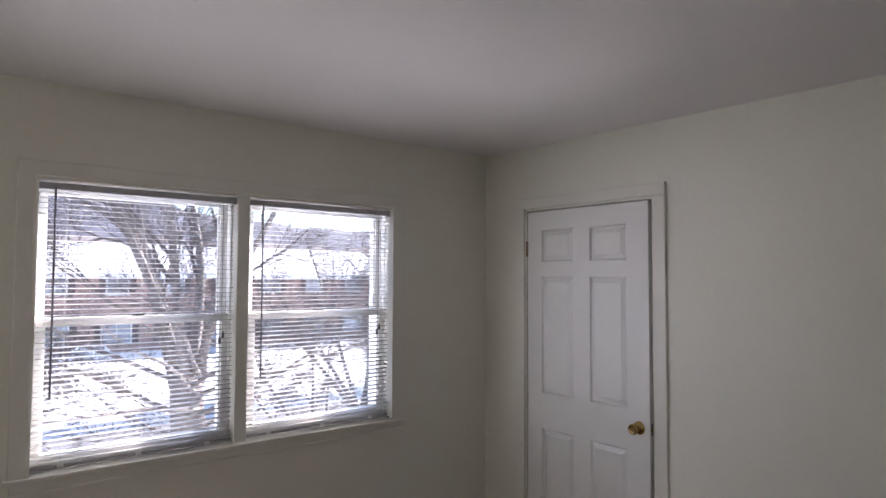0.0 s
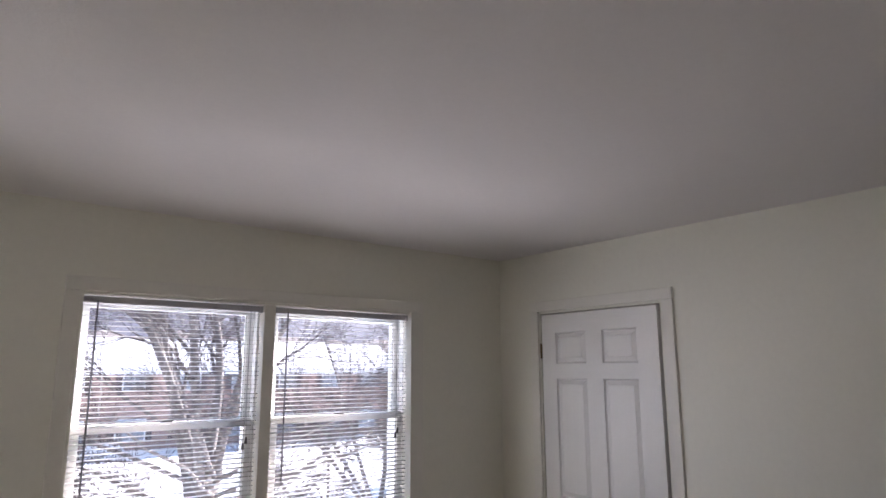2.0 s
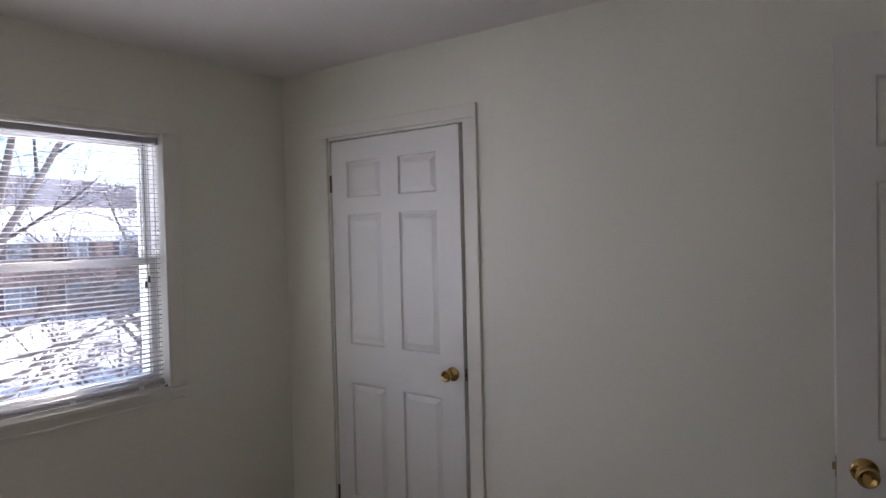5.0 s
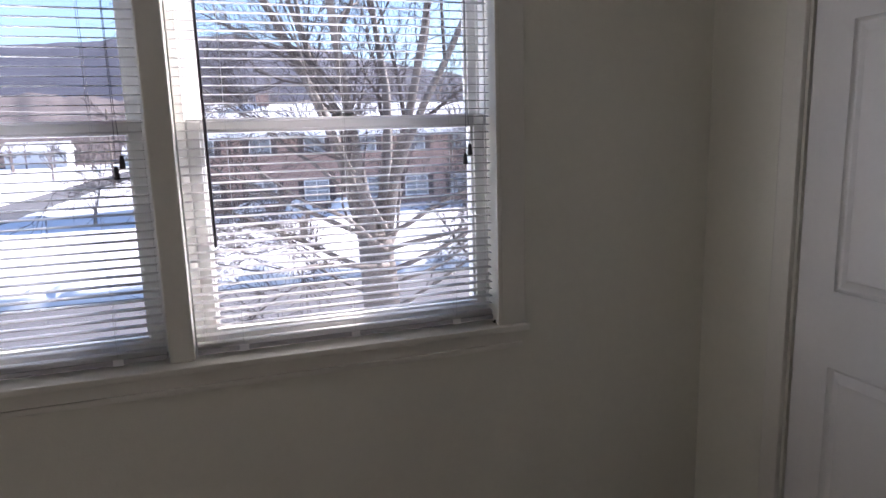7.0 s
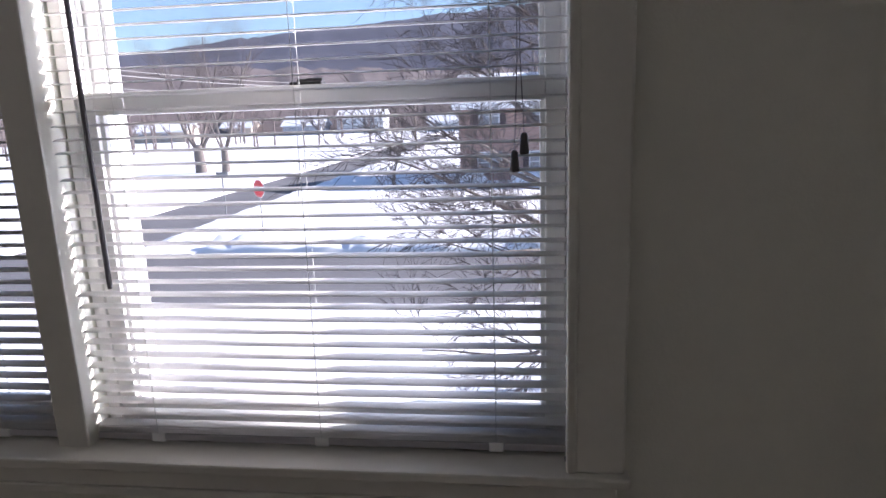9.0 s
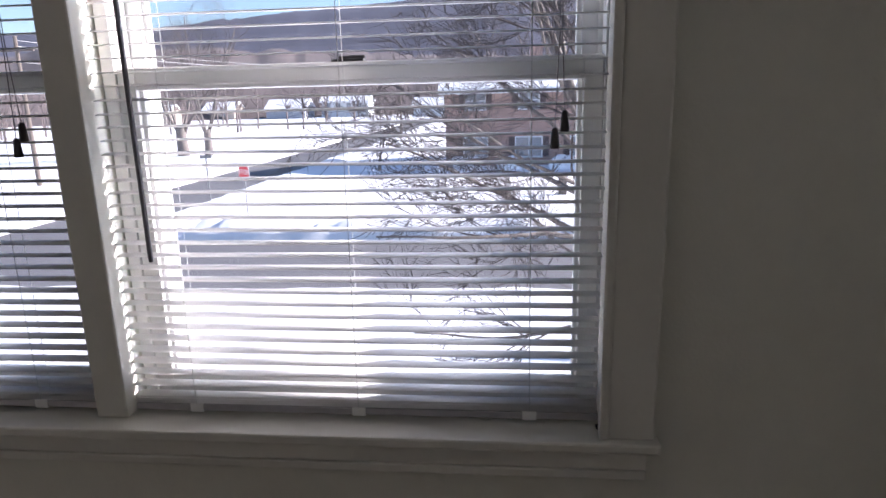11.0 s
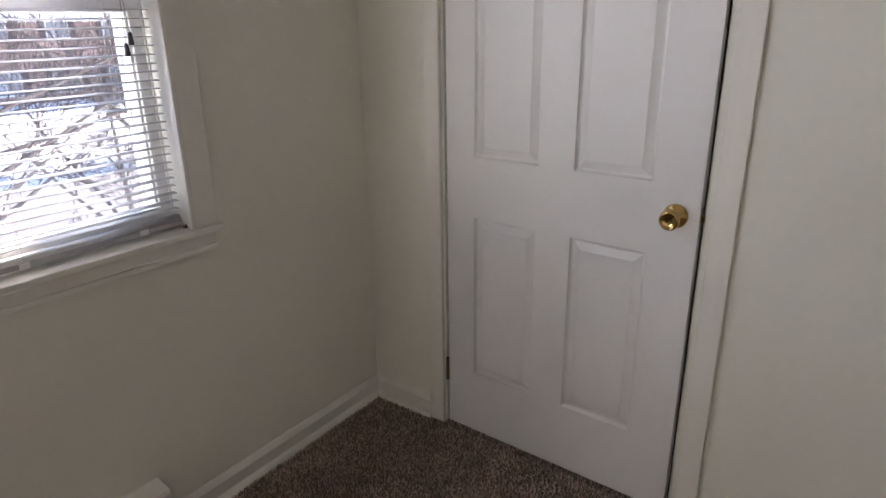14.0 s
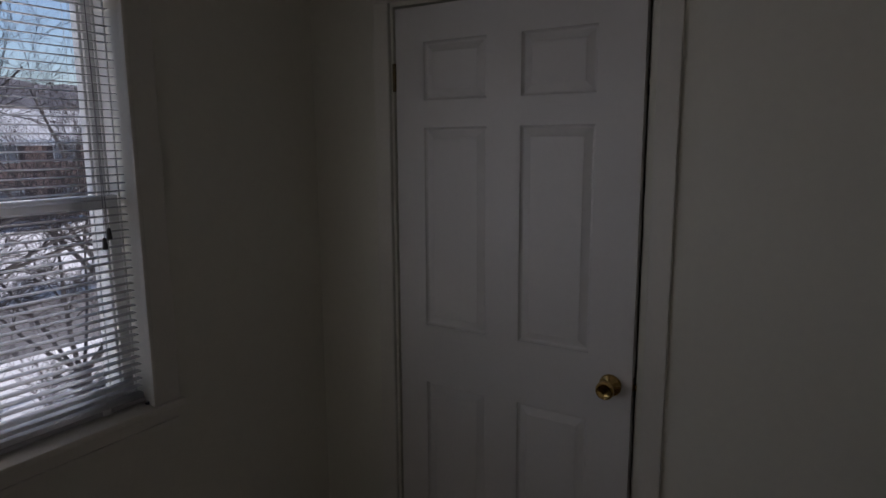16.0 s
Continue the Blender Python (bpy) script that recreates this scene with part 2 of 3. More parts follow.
tagged(ob, "off-white painted closet walls", "wall", kind="structure")
ob = part("wall_lower_storey", boxes((XW - 0.12, 4.05, -1.5, YN + 0.16, -3.9, -0.22)), SIDING_B)
tagged(ob, "plain lower storey wall under the room", "wall", kind="structure")
ob = part("roof_eave", boxes((XW - 0.5, 4.5, -1.9, YN + 0.45, H + 0.152, H + 0.32)), SIDING)
tagged(ob, "plain overhanging roof edge above the window wall", "roof", kind="structure")

# baseboards with a stepped cap
BASE = [(0, 0), (0.011, 0), (0.011, 0.055), (0.017, 0.060), (0.018, 0.070), (0.010, 0.082), (0.004, 0.088), (0, 0.088)]
SHOE = [(0.0115, 0.0), (0.029, 0.0), (0.028, 0.011), (0.023, 0.019), (0.0115, 0.025)]
n = 0
for a, b in (((XE, YN, 0), (2.27, YN, 0)), ((XE, YS, 0), (XE, DY0 - 0.085, 0)), ((XE, DY1 + 0.062, 0), (XE, YN, 0)),
             ((XW, YN, 0), (XW, YS, 0)), ((XW, YS, 0), (EX0 - 0.06, YS, 0)), ((3.93, 1.3, 0), (3.93, 3.29, 0)), ((3.93, 3.29, 0), (XE + 0.115, 3.29, 0))):
    bm = sweep(BASE, a, b)
    ob = part("baseboard", bm, TRIM)
    tagged(ob, "white painted moulded baseboard along the carpet", "baseboard", kind="structure")
    part("shoe_moulding", sweep(SHOE, a, b), TRIM, ob)


def casing_run(name, rows, label, parent=None):
    ob = part(name, boxes(*rows, bevel=0.004), TRIM, parent)
    return tagged(ob, label, "trim", kind="structure") if parent is None else ob


# ---- closet doorway: jamb lining, stop and casing ----
CW = 0.060
casing_run("trim", [(XE - 0.016, XE + 0.001, DY0 - 0.020 - CW, DY0 - 0.020, 0, DZ + 0.014)], "white painted door casing upright")
casing_run("trim", [(XE - 0.016, XE + 0.001, DY1 + 0.008, DY1 + 0.008 + CW, 0, DZ + 0.014)], "white painted door casing upright")
casing_run("trim", [(XE - 0.017, XE + 0.001, DY0 - 0.020 - CW, DY1 + 0.008 + CW, DZ + 0.014, DZ + 0.014 + CW)], "white painted door casing head")
ob = part("door_jamb", boxes((XE + 0.001, XE + 0.118, DY0 - 0.019, DY0 - 0.001, 0, DZ), (XE + 0.001, XE + 0.118, DY1 + 0.001, DY1 + 0.007, 0, DZ), (XE + 0.001, XE + 0.118, DY0 - 0.019, DY1 + 0.007, DZ + 0.001, DZ + 0.013),
                             (XE + 0.042, XE + 0.055, DY0 - 0.001, DY0 + 0.011, 0, DZ)), TRIM)
tagged(ob, "white painted door lining and stop", "door jamb", kind="structure")


def panel_leaf(width, height, thick, cols, rows):
    """A moulded six-panel leaf: x from the hinge, front at y = 0, back at y = thick, z up."""
    bm = bmesh.new()
    rings = [(0.0, 0.0), (0.002, 0.0060), (0.006, 0.0105), (0.010, 0.0112), (0.013, 0.0100), (0.030, 0.0028), (0.0325, 0.0012), (0.035, 0.0010)]
    xs = sorted({0.0, width, *[c for p in cols for c in p]})
    zs = sorted({0.0, height, *[c for p in rows for c in p]})

    def face(side):
        def vert(x, z, d):
            return bm.verts.new((x, d if side == 0 else thick - d, z))
        for i in range(len(xs) - 1):
            for j in range(len(zs) - 1):
                x0, x1, z0, z1 = xs[i], xs[i + 1], zs[j], zs[j + 1]
                if (x0, x1) in cols and (z0, z1) in rows:
                    prev = None
                    for off, d in rings:
                        r = [vert(x, z, d) for x, z in ((x0 + off, z0 + off), (x1 - off, z0 + off), (x1 - off, z1 - off), (x0 + off, z1 - off))]
                        if prev:
                            for k in range(4):
                                bm.faces.new((prev[k], prev[(k + 1) % 4], r[(k + 1) % 4], r[k]))
                        prev = r
                    bm.faces.new(prev)
                else:
                    bm.faces.new([vert(x, z, 0) for x, z in ((x0, z0), (x1, z0), (x1, z1), (x0, z1))])
    face(0)
    face(1)
    c = [[bm.verts.new((x, y, z)) for x, z in ((0, 0), (width, 0), (width, height), (0, height))] for y in (0, thick)]
    for k in range(4):
        bm.faces.new((c[0][k], c[0][(k + 1) % 4], c[1][(k + 1) % 4], c[1][k]))
    bmesh.ops.remove_doubles(bm, verts=bm.verts, dist=0.0002)
    return bm


COLS = [(0.108, 0.335), (0.448, 0.675)]
ROWS_P = [(0.232, 0.806), (1.005, 1.658), (1.742, 1.922)]
KNOB = [(0.0325, 0.0), (0.0325, 0.003), (0.028, 0.006), (0.014, 0.010), (0.0115, 0.014), (0.0115, 0.024), (0.016, 0.030), (0.0235, 0.038), (0.0265, 0.046), (0.0262, 0.053), (0.0235, 0.0575), (0.0200, 0.0590), (0.0185, 0.0565), (0.008, 0.0555)]


def door_set(name, label, m, width=0.803, height=2.030, thick=0.035):
    """A six-panel leaf with knobs, latch plate and hinges, on its hinge line."""
    e = thing(name, label, "door", m, kind="structure")
    part("door_leaf", panel_leaf(width, height, thick, COLS, ROWS_P), DOOR, e)
    zk, xk = 0.923, width - 0.060
    for side, y, sgn in (("room", 0.0, -1), ("closet", thick, 1)):
        k = part("door_knob", lathe(KNOB, 28, "Y"), BRASS, e, "polished brass door knob", smooth=True)
        k.matrix_basis = Matrix.Translation((xk, y, zk)) @ (Matrix.Rotation(math.pi, 4, "Z") if sgn < 0 else Matrix.Identity(4))
    bm = boxes((width, width + 0.0018, 0.005, 0.030, zk - 0.028, zk + 0.028), bevel=0.0006)
    lp = part("latch_plate", bm, STEEL, e, "dull metal latch plate with screws")
    part("latch_bolt", boxes((width, width + 0.009, 0.011, 0.024, zk - 0.009, zk + 0.009), bevel=0.002), BRASS, lp)
    for zs in (zk - 0.021, zk + 0.021):
        s = part("screw", lathe([(0.004, 0), (0.004, 0.001), (0.002, 0.0016)], 10, "X"), STEEL, lp)
        s.matrix_basis = Matrix.Translation((width + 0.0016, 0.0175, zs))
    for zh in (0.218, 1.818):
        bm = lathe([(0.0058, -0.044), (0.0058, -0.017), (0.0050, -0.0165), (0.0058, -0.016), (0.0058, 0.016), (0.0050, 0.0165), (0.0058, 0.017), (0.0058, 0.044)], 12)
        box(bm, 0.0, 0.030, 0.0042, 0.0050, -0.044, 0.044)
        h = part("hinge", bm, BRASS_OLD, e, "dull brass butt hinge")
        h.matrix_basis = Matrix.Translation((-0.004, -0.004, zh))
    return e


# closet door: hinge line at y = 3.052, face at x = 3.20, not quite latched
door_set("door_1", "white six-panel closet door with brass knob, pushed nearly shut", Matrix.Translation((XE, 3.052, 0.014)) @ Matrix.Rotation(radians(-91.2), 4, "Z"))
# entry door, standing open against the closet wall
door_set("door_2", "white six-panel entry door standing wide open", Matrix.Translation((2.955, 0.070, 0.014)) @ Matrix.Rotation(radians(100.8), 4, "Z"), width=0.765)
casing_run("trim", [(EX0 - 0.062, EX0 - 0.002, YS - 0.001, YS + 0.016, 0, DZ + 0.002)], "white painted entry door casing upright")
casing_run("trim", [(EX1 + 0.012, EX1 + 0.072, YS - 0.001, YS + 0.016, 0, DZ + 0.002)], "white painted entry door casing upright")
casing_run("trim", [(EX0 - 0.062, EX1 + 0.072, YS - 0.001, YS + 0.017, DZ + 0.002, DZ + 0.062)], "white painted entry door casing head")
ob = part("strike_plate", boxes((XE + 0.010, XE + 0.032, DY0 - 0.0015, DY0 + 0.0012, 0.905, 0.968), bevel=0.0005), BRASS_OLD)
tagged(ob, "dull brass strike plate on the door lining", "strike plate", kind="structure")

# ---- closet fittings ----
ob = thing("closet_shelf", "white painted closet shelf on a wall cleat", "shelf")
part("board", boxes((3.62, 3.93, 1.30, 3.29, 1.855, 1.873), bevel=0.002), TRIM, ob)
part("cleat", boxes((3.911, 3.929, 1.30, 3.29, 1.785, 1.854), bevel=0.002), TRIM, ob)
rod = part("closet_rod", tube(bmesh.new(), [(3.66, 1.302, 1.79), (3.66, 3.288, 1.79)], [0.016, 0.016], 16), STEEL, smooth=True)
tagged(rod, "round metal clothes rod under the closet shelf", "clothes rod")

# ---- window: stool, apron, casing ----
ob = part("window_sill", boxes((0.722, 2.574, YN - 0.030, 3.486, 0.874, 0.893), bevel=0.0045), TRIM)
tagged(ob, "white painted window stool with rounded nose", "window sill", kind="structure")
ob = part("apron", boxes((0.742, 2.556, YN - 0.013, YN + 0.001, 0.838, 0.873), (0.742, 2.556, YN - 0.017, YN + 0.001, 0.822, 0.8375), bevel=0.003), TRIM)
tagged(ob, "white painted apron moulding under the window sill", "trim", kind="structure")
for x0, x1 in ((0.735, 0.797), (2.492, 2.566)):
    casing_run("trim", [(x0, x1, YN - 0.016, YN + 0.001, 0.893, 2.050)], "white painted window casing upright")
for x0, x1 in ((0.791, 0.806), (2.479, 2.494)):
    casing_run("trim", [(x0, x1, YN - 0.020, YN - 0.0005, 0.8935, 2.049)], "slim white window stop bead")
casing_run("trim", [(0.735, 2.566, YN - 0.017, YN + 0.001, 2.050, 2.110)], "white painted window casing head")
casing_run("trim", [(1.6095, 1.6685, YN + 0.012, YN + 0.205, 0.893, 2.045)], "white painted mullion between the two windows")


ob = part("window_jamb", boxes((0.7905, 0.800, YN + 0.001, 3.479, 0.893, 2.044), (2.486, 2.4945, YN + 0.001, 3.479, 0.893, 2.044), (0.800, 2.486, YN + 0.001, 3.479, 2.040, 2.0448), bevel=0.001), TRIM)
tagged(ob, "white painted window lining", "window jamb", kind="structure")


def window_unit(name, x0, x1):
    """A double-hung vinyl unit: frame, upper and lower sash, each with its own pane."""
    e = thing(name, "white vinyl double-hung window, shut, behind a mini blind", "window", kind="structure")
    z0, z1, zm = 0.893, 2.044, 1.470
    y0 = 3.480
    f, g = 0.022, 0.010
    part("window_frame", boxes((x0, x0 + f, y0, y0 + 0.125, z0, z1), (x1 - g, x1, y0, y0 + 0.125, z0, z1), (x0 + f, x1 - g, y0, y0 + 0.125, z1 - 0.022, z1), (x0 + f, x1 - g, y0, y0 + 0.135, z0, z0 + 0.014),
                               (x0 + f, x0 + f + 0.007, y0 + 0.036, y0 + 0.042, z0 + 0.014, z1 - 0.022), (x1 - g - 0.007, x1 - g, y0 + 0.036, y0 + 0.042, z0 + 0.014, z1 - 0.022),
                               (x0 + 0.001, x0 + 0.016, y0 + 0.127, y0 + 0.146, z0, z1), (x1 - 0.012, x1 - 0.001, y0 + 0.127, y0 + 0.146, z0, z1), (x0 + 0.001, x1 - 0.001, y0 + 0.137, y0 + 0.170, z0 - 0.004, z0 + 0.006), bevel=0.0015), VINYL, e)
    for nm, ys, za, zb, st, rt, rb in (("lower_sash", y0 + 0.004, z0 + 0.014, zm + 0.020, 0.030, 0.036, 0.045), ("upper_sash", y0 + 0.044, zm - 0.016, z1 - 0.022, 0.030, 0.030, 0.034)):
        a, b, yd = x0 + f + 0.001, x1 - g - 0.001, 0.030
        s = part(nm, boxes((a, a + st, ys, ys + yd, za, zb), (b - st, b, ys, ys + yd, za, zb), (a + st, b - st, ys, ys + yd, zb - rt, zb), (a + st, b - st, ys, ys + yd, za, za + rb),
                           (a + st, a + st + 0.008, ys + 0.008, ys + 0.022, za + rb, zb - rt), (b - st - 0.008, b - st, ys + 0.008, ys + 0.022, za + rb, zb - rt), bevel=0.002), VINYL, e)
        p = part("pane", boxes((a + st - 0.004, b - st + 0.004, ys + 0.013, ys + 0.017, za + rb - 0.004, zb - rt + 0.004)), GLASS, s)
        p.visible_shadow = False
    xc = (x0 + x1) / 2
    lk = part("sash_lock", boxes((xc - 0.026, xc + 0.026, y0 + 0.006, y0 + 0.028, zm + 0.020, zm + 0.0245), (xc - 0.014, xc + 0.016, y0 + 0.008, y0 + 0.024, zm + 0.0245, zm + 0.029), bevel=0.0015), BLACK, e, "black sash lock")
    part("lock_lever", boxes((xc + 0.004, xc + 0.030, y0 - 0.001, y0 + 0.009, zm + 0.024, zm + 0.029), bevel=0.0015), BLACK, lk)
    return e


window_unit("window_1", 0.795, 1.606)
window_unit("window_2", 1.672, 2.492)


def slat_mesh(width, depth=0.025, crown=0.0022):
    bm = bmesh.new()
    n = 6
    top, bot = [], []
    for i in range(n + 1):
        u = i / n - 0.5
        z = crown * (1 - 4 * u * u)
        top.append([bm.verts.new((x, u * depth, z + 0.0003)) for x in (-width / 2, width / 2)])
        bot.append([bm.verts.new((x, u * depth, z - 0.0003)) for x in (-width / 2, width / 2)])
    for i in range(n):
        bm.faces.new((top[i][0], top[i + 1][0], top[i + 1][1], top[i][1]))
        bm.faces.new((bot[i][0], bot[i][1], bot[i + 1][1], bot[i + 1][0]))
        for k in (0, 1):
            bm.faces.new((top[i][k], top[i + 1][k], bot[i + 1][k], bot[i][k]))
    for r in (0, n):
        bm.faces.new((top[r][0], top[r][1], bot[r][1], bot[r][0]))
    return bm


def mini_blind(x0, x1, tassel_x):
    """An inside-mounted one-inch mini blind, let down with its slats open."""
    xc, w, y = (x0 + x1) / 2, x1 - x0, 3.453
    e = thing("mini_blind", "white one-inch mini blind, lowered with slats open, inside the window", "window blind", Matrix.Translation((xc, y, 0.893)), "blinds in the window")
    top = 2.032 - 0.893
    part("headrail", boxes((-w / 2, w / 2, -0.013, 0.013, top - 0.026, top), bevel=0.0015), RAIL_BACKLIT, e, "pale metal headrail, colour darkened as if backlit")
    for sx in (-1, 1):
        part("end_bracket", boxes((sx * w / 2 - 0.012, sx * w / 2 + 0.004, -0.016, 0.015, top - 0.030, top + 0.001), bevel=0.001), RAIL_BACKLIT, e)
    br = part("bottom_rail", boxes((-w / 2, w / 2, -0.013, 0.013, 0.008, 0.021), bevel=0.003), RAIL_BACKLIT, e, "pale bottom rail, colour darkened as if backlit")
    for sx in (-w * 0.36, 0.0, w * 0.36):
        part("ladder_button", boxes((sx - 0.012, sx + 0.012, -0.0145, 0.0145, 0.006, 0.0225), bevel=0.002), VINYL, br)
    pitch, first = 0.0213, 0.034
    count = int((top - 0.036 - first) / pitch)
    base = part("slat", slat_mesh(w - 0.004), SLAT, e, smooth=True)
    for i in range(count + 1):
        m = Matrix.Translation((random.uniform(-0.0012, 0.0012), 0, first + i * pitch)) @ Matrix.Rotation(radians(random.gauss(4.0, 0.9)), 4, "X") @ Matrix.Rotation(radians(random.gauss(0, 0.05)), 4, "Y")
        if i == 0:
            base.matrix_basis = m
        else:
            shared("slat", base, e, m)
    for k in range(3):
        shared("slat", base, e, Matrix.Translation((random.uniform(-0.001, 0.001), 0, 0.0225 + k * 0.0032)))
    for sx in (-w * 0.36, 0.0, w * 0.36):
        bm = bmesh.new()
        for yy in (-0.0135, 0.0135):
            tube(bm, [(sx, yy, 0.02), (sx, yy, top - 0.02)], [0.0006, 0.0006], 5)
        for i in range(count + 1):
            tube(bm, [(sx - 0.0008, -0.0135, first + i * pitch - 0.001), (sx - 0.0008, 0.0135, first + i * pitch - 0.001)], [0.0005, 0.0005], 3)
        part("ladder_cord", bm, CORD, e)
    wx = -w / 2 + 0.065
    part("tilt_wand", tube(bmesh.new(), [(wx, -0.018, top - 0.022), (wx, -0.020, top - 0.045), (wx + 0.002, -0.018, 0.29), (wx + 0.002, -0.018, 0.282)], [0.0032, 0.0042, 0.0042, 0.0034], 6), WAND, e, "smoky plastic tilt wand", smooth=True)
    for dx, zt in ((-0.007, 0.49), (0.007, 0.515)):
        c = part("lift_cord", tube(bmesh.new(), [(tassel_x - xc, -0.017, top - 0.02), (tassel_x - xc + dx * 0.3, -0.019, 0.62), (tassel_x - xc + dx, -0.019, zt)], [0.0008] * 3, 5), WAND, e)
        t = part("tassel", lathe([(0.003, 0.0), (0.005, -0.004), (0.0072, -0.028), (0.0064, -0.031), (0.002, -0.031)], 12), TASSEL, c, "dark bell-shaped cord tassel", smooth=True)
        t.matrix_basis = Matrix.Translation((tassel_x - xc + dx, -0.019, zt))
    return e


mini_blind(0.803, 1.604, 1.545)
mini_blind(1.674, 2.484, 2.412)

clip = part("hold_down_bracket", boxes((2.479, 2.4855, 3.426, 3.438, 0.893, 0.8965), (2.481, 2.484, 3.422, 3.428, 0.893, 0.903), bevel=0.0008), BLACK)
tagged(clip, "small black blind bracket on the sill", "bracket")

# ---- baseboard heater ----
ht = thing("baseboard_heater", "cream enamelled electric baseboard heater along the window wall", "heater")
HX0, HX1 = 0.42, 2.265
bm = bmesh.new()
prof = [(3.4095, 0.208), (3.352, 0.195), (3.345, 0.187), (3.345, 0.183), (3.408, 0.195)]
for p0, p1 in ((HX0 + 0.02, HX1 - 0.001),):
    a = [bm.verts.new((p0, y, z)) for y, z in prof]
    b = [bm.verts.new((p1, y, z)) for y, z in prof]
    for i in range(len(prof)):
        bm.faces.new((a[i], a[(i + 1) % len(prof)], b[(i + 1) % len(prof)], b[i]))
    bm.faces.new(a)
    bm.faces.new(b)
part("top_cover", bm, HEAT, ht)
part("front_panel", boxes((HX0 + 0.02, HX1 - 0.09, 3.338, 3.342, 0.045, 0.148), bevel=0.0015), HEAT, ht)
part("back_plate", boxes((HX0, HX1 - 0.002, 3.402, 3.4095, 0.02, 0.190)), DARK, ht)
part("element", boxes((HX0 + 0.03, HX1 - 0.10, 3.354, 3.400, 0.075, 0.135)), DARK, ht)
part("end_cap", boxes((HX1 - 0.090, HX1, 3.340, 3.401, 0.020, 0.179), bevel=0.003), HEAT, ht)
part("end_cap", boxes((HX0, HX0 + 0.09, 3.340, 3.401, 0.020, 0.179), bevel=0.003), HEAT, ht)
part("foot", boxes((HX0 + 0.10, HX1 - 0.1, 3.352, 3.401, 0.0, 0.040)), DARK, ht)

# ---- wall plates on the closet wall ----
e = thing("cable_plate", "tan plastic wall plate with a brass cable connector", "wall plate", Matrix.Translation((XE, 1.698, 0.428)))
part("plate", boxes((-0.006, 0.0005, -0.035, 0.035, -0.0585, 0.0585), bevel=0.002), TAN, e)
k = part("connector", lathe([(0.0065, 0), (0.0065, 0.003), (0.0045, 0.003), (0.0045, 0.011), (0.002, 0.011)], 12, "X"), BRASS, e, "brass threaded connector")
k.matrix_basis = Matrix.Translation((-0.006, 0, 0)) @ Matrix.Rotation(math.pi, 4, "Z")
for z in (-0.041, 0.041):
    s = part("screw", lathe([(0.0035, 0), (0.0035, 0.0006), (0.002, 0.0012)], 10, "X"), TAN, e)
    s.matrix_basis = Matrix.Translation((-0.006, 0, z)) @ Matrix.Rotation(math.pi, 4, "Z")
e = thing("power_outlet", "ivory duplex power outlet on the wall", "outlet", Matrix.Translation((XE, 1.445, 0.456)))
part("plate", boxes((-0.006, 0.0005, -0.035, 0.035, -0.0585, 0.0585), bevel=0.002), IVORY, e)
for z in (-0.02, 0.02):
    r = part("socket", boxes((-0.0085, -0.0055, -0.0165, 0.0165, z - 0.014, z + 0.014), bevel=0.001), IVORY, e)
    part("slot", boxes((-0.0089, -0.0083, -0.008, -0.006, z - 0.004, z + 0.006), (-0.0089, -0.0083, 0.006, 0.008, z - 0.004, z + 0.006), (-0.0089, -0.0083, -0.002, 0.002, z - 0.010, z - 0.006)), DARK, r)


# ---- carpet pile, thick where the walk comes close ----
def carpet_pile(x0, x1, y0, y1, step):
    rng = np.random.default_rng(7)
    xs, ys = np.meshgrid(np.arange(x0, x1, step), np.arange(y0, y1, step))
    c = np.stack([xs.ravel(), ys.ravel()], 1)
    c = c + rng.uniform(-step * 0.6, step * 0.6, c.shape)
    c[:, 0], c[:, 1] = np.clip(c[:, 0], x0, x1 - 0.004), np.clip(c[:, 1], y0, y1 - 0.004)
    k = len(c)
    ang, lean, h = rng.uniform(0, 6.283, k), rng.uniform(0, 0.007, k), rng.uniform(0.005, 0.0125, k)
    wv = np.stack([np.cos(ang), np.sin(ang)], 1) * rng.uniform(0.0012, 0.0026, (k, 1))
    top = c + np.stack([np.cos(ang * 3.1), np.sin(ang * 3.1)], 1) * lean[:, None]
    v = np.zeros((k, 4, 3))
    v[:, 0, :2], v[:, 1, :2], v[:, 2, :2], v[:, 3, :2] = c - wv, c + wv, top + wv * 0.8, top - wv * 0.8
    v[:, 2, 2] = v[:, 3, 2] = h
    v[:, 0, 2] = v[:, 1, 2] = -0.001
    me = bpy.data.meshes.new("carpet_pile")
    me.from_pydata(v.reshape(-1, 3).tolist(), [], np.arange(4 * k).reshape(-1, 4).tolist())
    me.materials.append(TUFT)
    return new("carpet_pile", me)


for rect in ((1.95, 3.172, 2.0, 3.34, 0.0042), (2.27, 3.172, 3.34, 3.382, 0.0042), (XW + 0.03, 1.95, 0.08, 3.34, 0.0085), (1.95, 3.172, 0.08, 2.0, 0.0085)):
    tagged(carpet_pile(*rect), "brown twisted carpet pile", "carpet", kind="stuff")
tagged(carpet_pile(3.17, 3.90, 2.26, 3.26, 0.006), "brown twisted carpet pile in the closet", "carpet", kind="stuff")

# ================= outdoors =================
G = -3.4
R0, R1 = 18.0, 24.3                    # the street, along x
S0, S1 = -17.6, -12.4                  # the side street, along y


